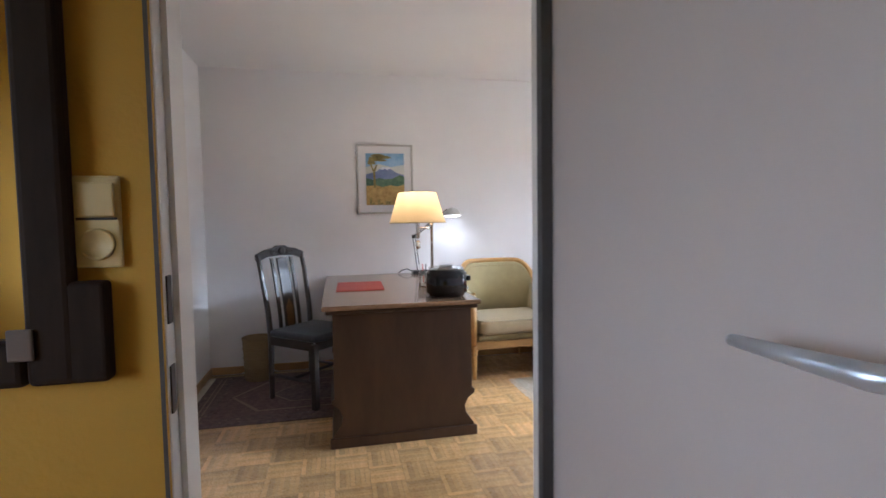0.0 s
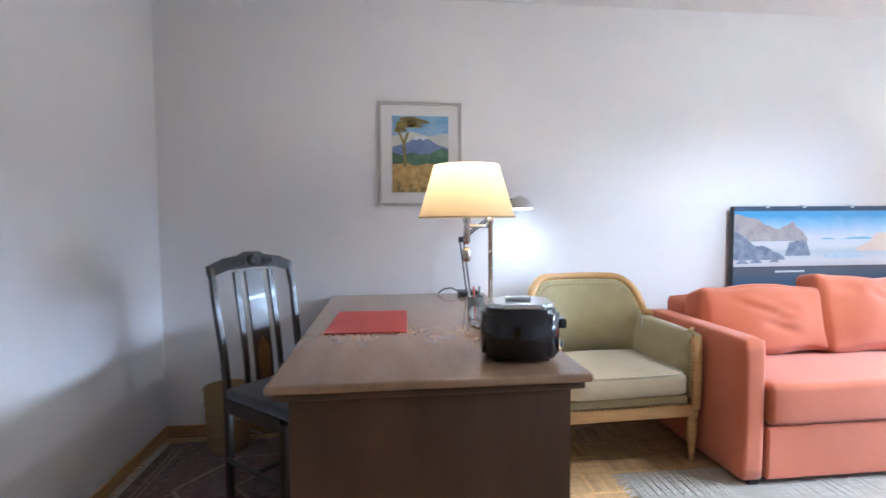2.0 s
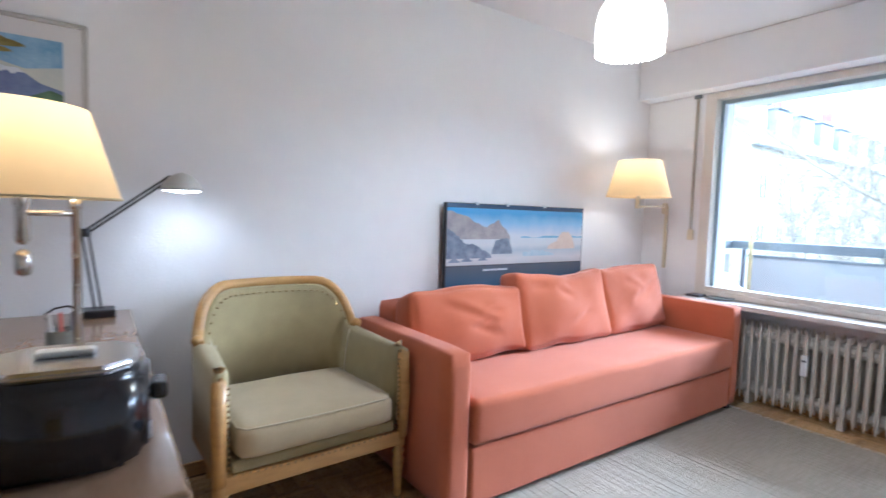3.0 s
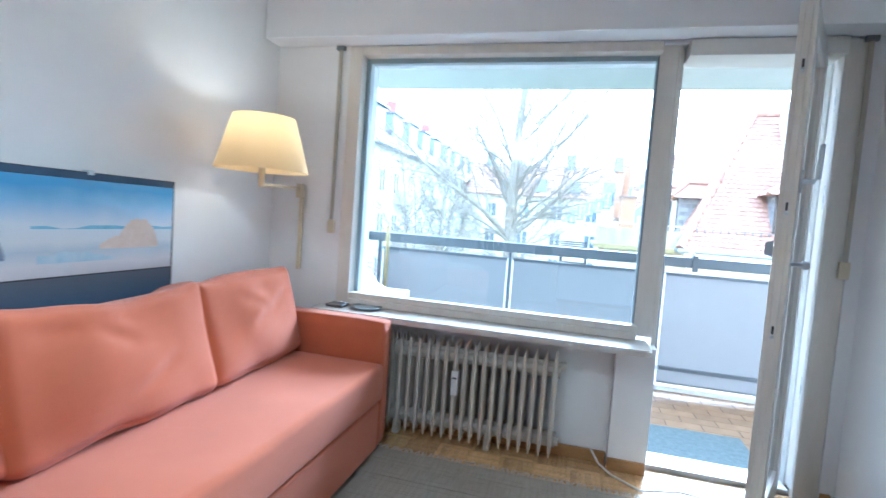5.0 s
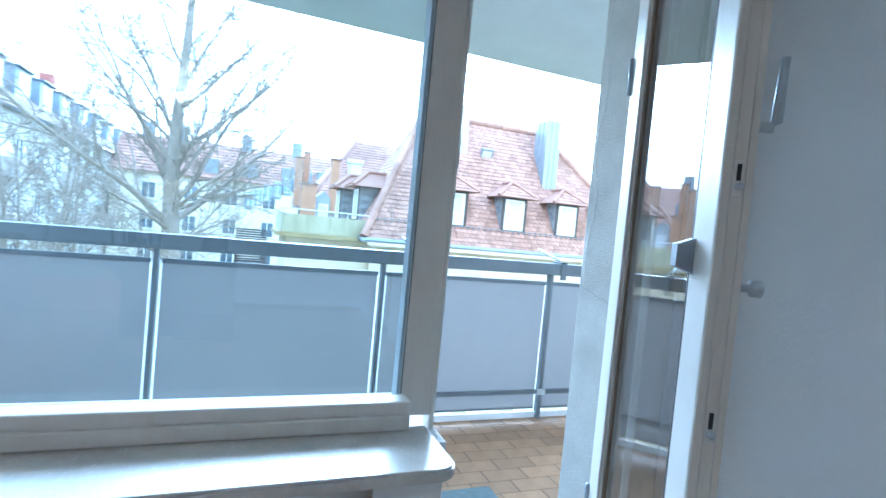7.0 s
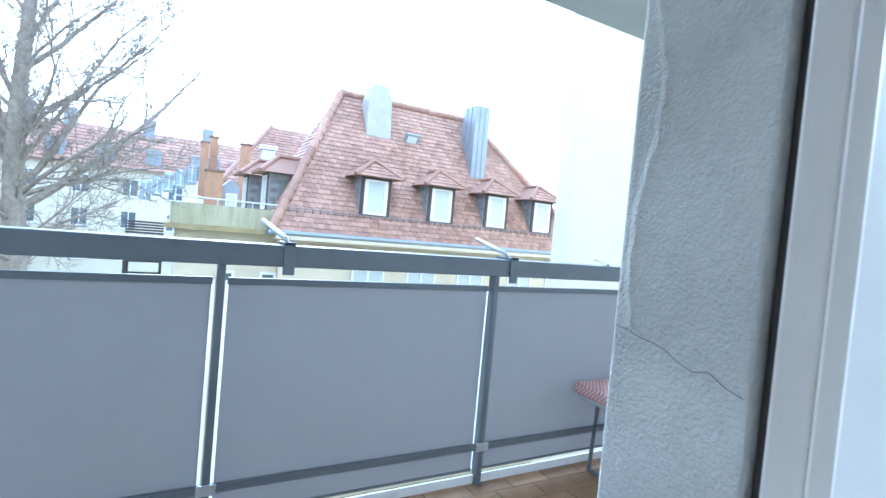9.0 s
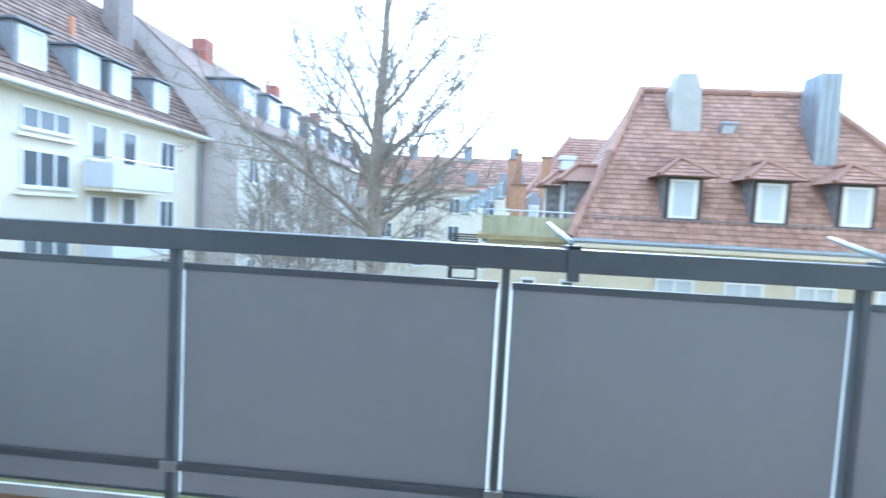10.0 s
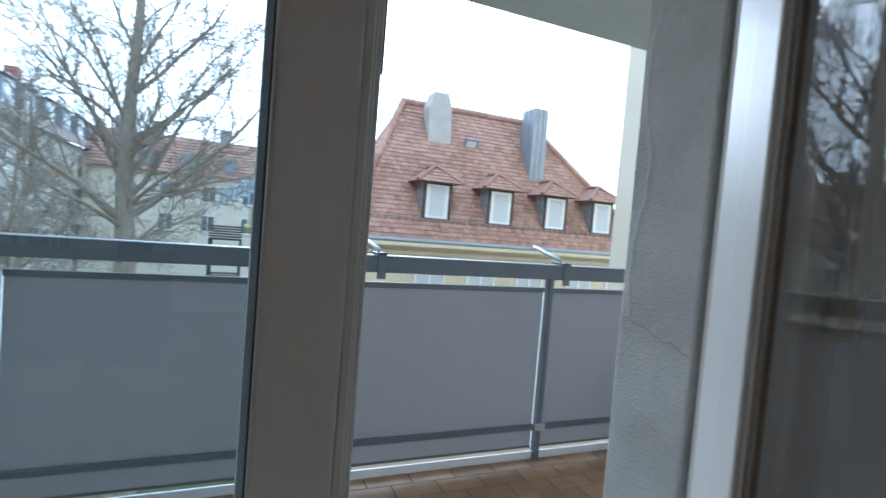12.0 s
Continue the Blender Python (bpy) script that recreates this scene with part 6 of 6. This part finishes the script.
part("roof", slab([(37.4, 0.6, 1.9), (37.4, -7, 1.9), (33, -4.5, 6.0), (33, -2.5, 6.0)]), ROOFTILE, bh)
upB = Vector((4.4, 0, 4.1))
o = part("roof_tiles", tiled((28.6, -7, 1.9), (0, 1, 0), upB, 7.6, upB.length, 0.22, 0.24, lambda s, t: 2.5 * t / upB.length < s < 7.6 - 3.1 * t / upB.length, 0.025), ROOFTILE, bh)
o["kind"] = "stuff"
part("hip_tiles", tube(bmesh.new(), [(28.6, 0.6, 1.95), (33, -2.5, 6.05)], 0.1, 8), ROOFTILE, bh)
ORNG = mat("orange_cladding", (0.40, 0.235, 0.14), 0.8, var=0.15, scale=4)
for x, y, w, d, z0, z1 in ((27.0, 0.22, 0.6, 0.65, 0.6, 2.78), (27.5, -0.82, 0.4, 0.38, 1.6, 4.1), (33.0, 0.05, 0.4, 0.36, 1.9, 4.95), (32.4, 0.50, 0.4, 0.36, 1.9, 4.55)):
    c = part("chimney", boxes((x, y, z0, x + w, y + d, z1), bevel=0.02), ORNG, bh, "orange clad chimney")
    part("cap", boxes((x - 0.05, y - 0.05, z1 + 0.001, x + w + 0.05, y + d + 0.05, z1 + 0.07)), ROOFDARK, c)
gd = part("glass_dormer", prism(bmesh.new(), [(-0.46, 0.8), (0.19, 0.8), (0.19, 2.25), (-0.13, 2.55), (-0.46, 2.25)], 27.3, 28.9, "x"), ZINC, bh, "blue-grey gabled dormer")
part("dormer_window", boxes((27.26, -0.38, 1.2, 27.299, 0.06, 1.95)), WINFRAME, gd)
part("pane", boxes((27.24, -0.32, 1.26, 27.259, 0.0, 1.89)), CURTAIN, gd)
part("vent_hood", boxes((27.2, -1.78, 2.6, 27.7, -1.25, 4.0), (27.14, -1.86, 4.001, 27.76, -1.17, 4.2), bevel=0.03), PALESHEET, bh, "pale vent hood")
PANEBLUE = mat("blue_glass", (0.36, 0.45, 0.52), 0.25, var=0.14)
for k in range(7):
    y, z = -0.15 + k * 0.52, 4.0 - k * 0.26
    g = part("stepped_glass", boxes((33.6 + 0.2 * k, y, z - 1.0, 35.0 + 0.2 * k, y + 0.46, z), bevel=0.02), PANEBLUE, bh, "stepped blue glass bay")
    part("frame", boxes((33.56 + 0.2 * k, y + 0.06, z - 0.9, 33.599 + 0.2 * k, y + 0.40, z - 0.85), (33.56 + 0.2 * k, y + 0.06, z - 0.12, 33.599 + 0.2 * k, y + 0.40, z - 0.07), (33.56 + 0.2 * k, y + 0.2, z - 0.849, 33.599 + 0.2 * k, y + 0.25, z - 0.121)), WINFRAME, g)


# ---- bare trees ----
def tree(at, height, seed, trunk_r, limbs, twigs=(14, 7, 4), droop=0.0):
    """A bare winter tree: a leader, named limbs (height, heading, rise, length, radius) and loose ones, all forking into fine twigs."""
    rg = random.Random(seed)
    big, fine = bmesh.new(), bmesh.new()

    def jitter(k):
        return Vector((rg.gauss(0, k), rg.gauss(0, k), rg.gauss(0, k)))

    def branch(p, d, length, r, level):
        n = (9, 6, 4, 3)[level]
        lift = (0.03, 0.03, 0.03, 0.02)[level] - droop * (0.04 if level else 0.0)
        pts, radii, ways = [p], [r], [d]
        for k in range(n):
            d = (d + jitter((0.10, 0.16, 0.20, 0.22)[level]) + Vector((0, 0, lift))).normalized()
            p = p + d * (length / n)
            pts.append(p)
            ways.append(d)
            radii.append(max(0.0045, r * (1 - 0.85 * (k + 1) / n)))
        tube(big if level == 0 else fine, pts, radii, (6, 4, 3, 3)[level])
        if level == 3:
            return
        count = twigs[level]
        for k in range(count):
            f = 0.16 + 0.84 * (k + rg.random()) / count
            i = min(n - 1, int(f * n))
            q = pts[i].lerp(pts[i + 1], min(1.0, f * n - i))
            ax = ways[i].cross(jitter(1.0)).normalized()
            nd = (ways[i] * rg.uniform(0.5, 1.0) + ax * rg.uniform(0.5, 0.9) + Vector((0, 0, 0.12))).normalized()
            branch(q, nd, length * rg.uniform(0.26, 0.52) * (1.15 - 0.5 * f), max((0.010, 0.007, 0.005)[level], r * (1 - 0.7 * f) * 0.45), level + 1)

    t = thing("tree", "bare winter tree with a dark trunk and fine twigs", "tree", at, group="bare trees in the yard")
    p, d, n = Vector((0, 0, -0.05)), Vector((0, 0, 1)), 18
    pts, radii = [p], [trunk_r * 1.25]
    for k in range(n):
        d = (d + Vector((rg.uniform(-1, 1), rg.uniform(-1, 1), 0.9)) * 0.05).normalized()
        p = p + d * (height / n)
        pts.append(p)
        radii.append(trunk_r * (1 - 0.95 * ((k + 1) / n) ** 0.6) + 0.006)
    tube(big, pts, radii, 9)
    for f, heading, rise, length, r in limbs:
        i = min(n - 1, int(f * n))
        a = radians(heading)
        branch(pts[i].lerp(pts[i + 1], f * n - i), Vector((math.cos(a), math.sin(a), rise)).normalized(), length, r, 0)
    part("trunk", big, HAZYBARK, t)
    part("crown", fine, HAZYBARK, t)["kind"] = "stuff"
    return t


def whorl(seed, count, first, last, length, r):
    """Loose limbs up a trunk, shorter and steeper towards the top."""
    rg = random.Random(seed)
    rows = []
    for k in range(count):
        u = k / max(1, count - 1)
        rows.append((first + (last - first) * u, k * 137.5 + rg.uniform(-25, 25), rg.uniform(0.35, 0.8) + 0.8 * u, length * (1.1 - 0.72 * u) * rg.uniform(0.8, 1.15), r * (1.1 - 0.75 * u)))
    return rows


# the large tree: a straight leader, one wide low limb, upright limbs opposite
tree((15.6, 4.35, -6.5), 14.6, 11, 0.45,
     [(0.505, -80, 0.75, 5.0, 0.08), (0.53, -70, 1.1, 4.6, 0.06), (0.52, -50, 0.6, 3.8, 0.05), (0.50, 95, 1.2, 4.8, 0.075), (0.55, 70, 2.0, 4.4, 0.06), (0.63, 85, 1.3, 3.4, 0.05), (0.67, -95, 1.2, 3.4, 0.05), (0.70, -60, 1.6, 3.0, 0.045), (0.56, -88, 1.7, 4.4, 0.05), (0.60, -75, 0.9, 3.6, 0.045), (0.58, 100, 1.6, 3.8, 0.05), (0.62, 120, 1.0, 3.0, 0.04)]
     + whorl(3, 18, 0.46, 0.97, 3.0, 0.045) + whorl(9, 8, 0.42, 0.58, 2.6, 0.035))
tree((19.0, 7.2, -6.5), 10.6, 5, 0.17, whorl(5, 11, 0.42, 0.95, 2.5, 0.035), droop=0.8)
tree((20.5, 8.9, -6.5), 11.2, 8, 0.17, whorl(6, 11, 0.42, 0.95, 2.6, 0.035), droop=0.8)
tree((25.0, 9.2, -6.5), 11.0, 21, 0.18, whorl(7, 10, 0.42, 0.95, 2.8, 0.035), (9, 6, 3), 0.5)
tree((17.0, 6.6, -6.5), 9.6, 33, 0.14, whorl(8, 11, 0.46, 0.95, 2.2, 0.03), droop=0.8)
tree((18.2, 8.0, -6.5), 9.2, 41, 0.13, whorl(12, 10, 0.48, 0.95, 2.3, 0.03), droop=1.0)
def shrub(at, seed):
    rg = random.Random(seed)
    bm = bmesh.new()
    for k in range(60):
        a, l = rg.uniform(0, math.tau), rg.uniform(1.2, 2.6)
        e = Vector((math.cos(a) * rg.uniform(0.3, 1.3), math.sin(a) * rg.uniform(0.3, 1.3), l))
        tube(bm, [(0, 0, 0), e * 0.5 + Vector((0, 0, 0.15)), e], [0.02, 0.012, 0.004], 4)
    return solid("shrub", bm, HAZYBARK, "bare leafless shrub in the yard", "shrub", "shrubs in the yard")
for k, (x, y) in enumerate(((12, 8), (14, 10.5), (20, 5), (24, 6.5), (30, 11))):
    shrub((x, y), k).location = (x, y, -6.5)
DARKDECK = mat("dark_deck", (0.055, 0.045, 0.04), 0.8, var=0.3, scale=3)
pg = thing("stair_tower", "dark stacked timber balconies in the yard", "balcony tower", (27.0, 2.85, -6.5))
for k in range(4):
    dk = part("deck", boxes((-0.9, -0.62, 3.6 + k * 0.95, 0.9, 0.62, 3.68 + k * 0.95)), DARKDECK, pg)
    for j in range(5):
        part("board", boxes((-0.92, -0.62, 3.72 + k * 0.95 + j * 0.1, -0.9005, 0.62, 3.79 + k * 0.95 + j * 0.1)), DARKDECK, dk)
for x, y in ((-0.86, -0.58), (0.86, -0.58), (-0.86, 0.58), (0.86, 0.58)):
    part("post", boxes((x - 0.05, y - 0.05, 0, x + 0.05, y + 0.05, 6.5)), DARKDECK, pg)

# ---- balcony tiles ----
bt = thing("balcony_tiles", "brown terracotta tiles in running bond on the balcony", "floor tiles", (0, 0, 0), kind="structure")
part("bed", boxes((4.96, -2.5, -0.1515, 6.495, 4.70, -0.156)), GROUT, bt)
tile_me = mesh_of("tile", boxes((-0.0575, -0.117, -0.004, 0.0575, 0.117, 0.0), bevel=0.003, seg=1), TERRA)
cnt = 0
rest = bmesh.new()
for i in range(13):
    for j in range(30):
        x, y = 5.02 + i * 0.12, 4.56 - j * 0.24 + (0.12 if i % 2 else 0)
        if y < -2.3 or y > 4.60:
            continue
        if y > -0.5:
            o = new("tile", tile_me)
            o.parent = bt
            o.location = (x, y, -0.1495)
        else:
            box(rest, x - 0.057, y - 0.117, -0.1535, x + 0.057, y + 0.117, -0.1495)
part("far_tiles", rest, TERRA, bt)["kind"] = "stuff"
part("sill_tiles", boxes((4.765, 1.68, -0.15, 4.955, 2.33, -0.06), bevel=0.004), mat("sill_tile", (0.42, 0.40, 0.37), 0.5, var=0.1, scale=8), bt, "pale tiled doorstep")

# ---- parquet ----
pq = thing("parquet", "oak mosaic parquet of small strips in basket weave", "parquet", (0, 0, 0), kind="structure")
S = 0.16
def square(seed):
    rg = random.Random(seed)
    bm = bmesh.new()
    for k in range(7):
        y = -S / 2 + k * S / 7
        h = 0.0004 * rg.random()
        box(bm, -S / 2 + 0.0006, y + 0.0005, -0.004, S / 2 - 0.0006, y + S / 7 - 0.0005, h)
    return bm
def oak_strips(seed):
    return mesh_of("parquet_square", square(seed), OAK)
squares = [oak_strips(k) for k in range(6)]
rest = bmesh.new()
rg = random.Random(2)
n_sq = 0
for i in range(33):
    for j in range(20):
        x, y = XW + 0.08 + i * S, 1.43 + 0.08 + j * S
        if x > 4.55 or y > 4.47 or (x > 1.5 and y < 1.60):
            continue
        if (1.0 < x < 1.7 and y < 4.0) or (x < 1.0 and y < 3.45) or x > 4.2:
            n_sq += 1
            o = new("parquet_square", squares[rg.randrange(6)])
            o.parent = pq
            o.matrix_local = pose(x, y, 0, 0, 0, 90 if (i + j) % 2 else 0)
        else:
            for k in range(7):
                d = -S / 2 + k * S / 7
                if (i + j) % 2:
                    box(rest, x + d + 0.0005, y - S / 2 + 0.0006, -0.004, x + d + S / 7 - 0.0005, y + S / 2 - 0.0006, 0.0002)
                else:
                    box(rest, x - S / 2 + 0.0006, y + d + 0.0005, -0.004, x + S / 2 - 0.0006, y + d + S / 7 - 0.0005, 0.0002)
part("parquet_strips", rest, OAK, pq)["kind"] = "stuff"
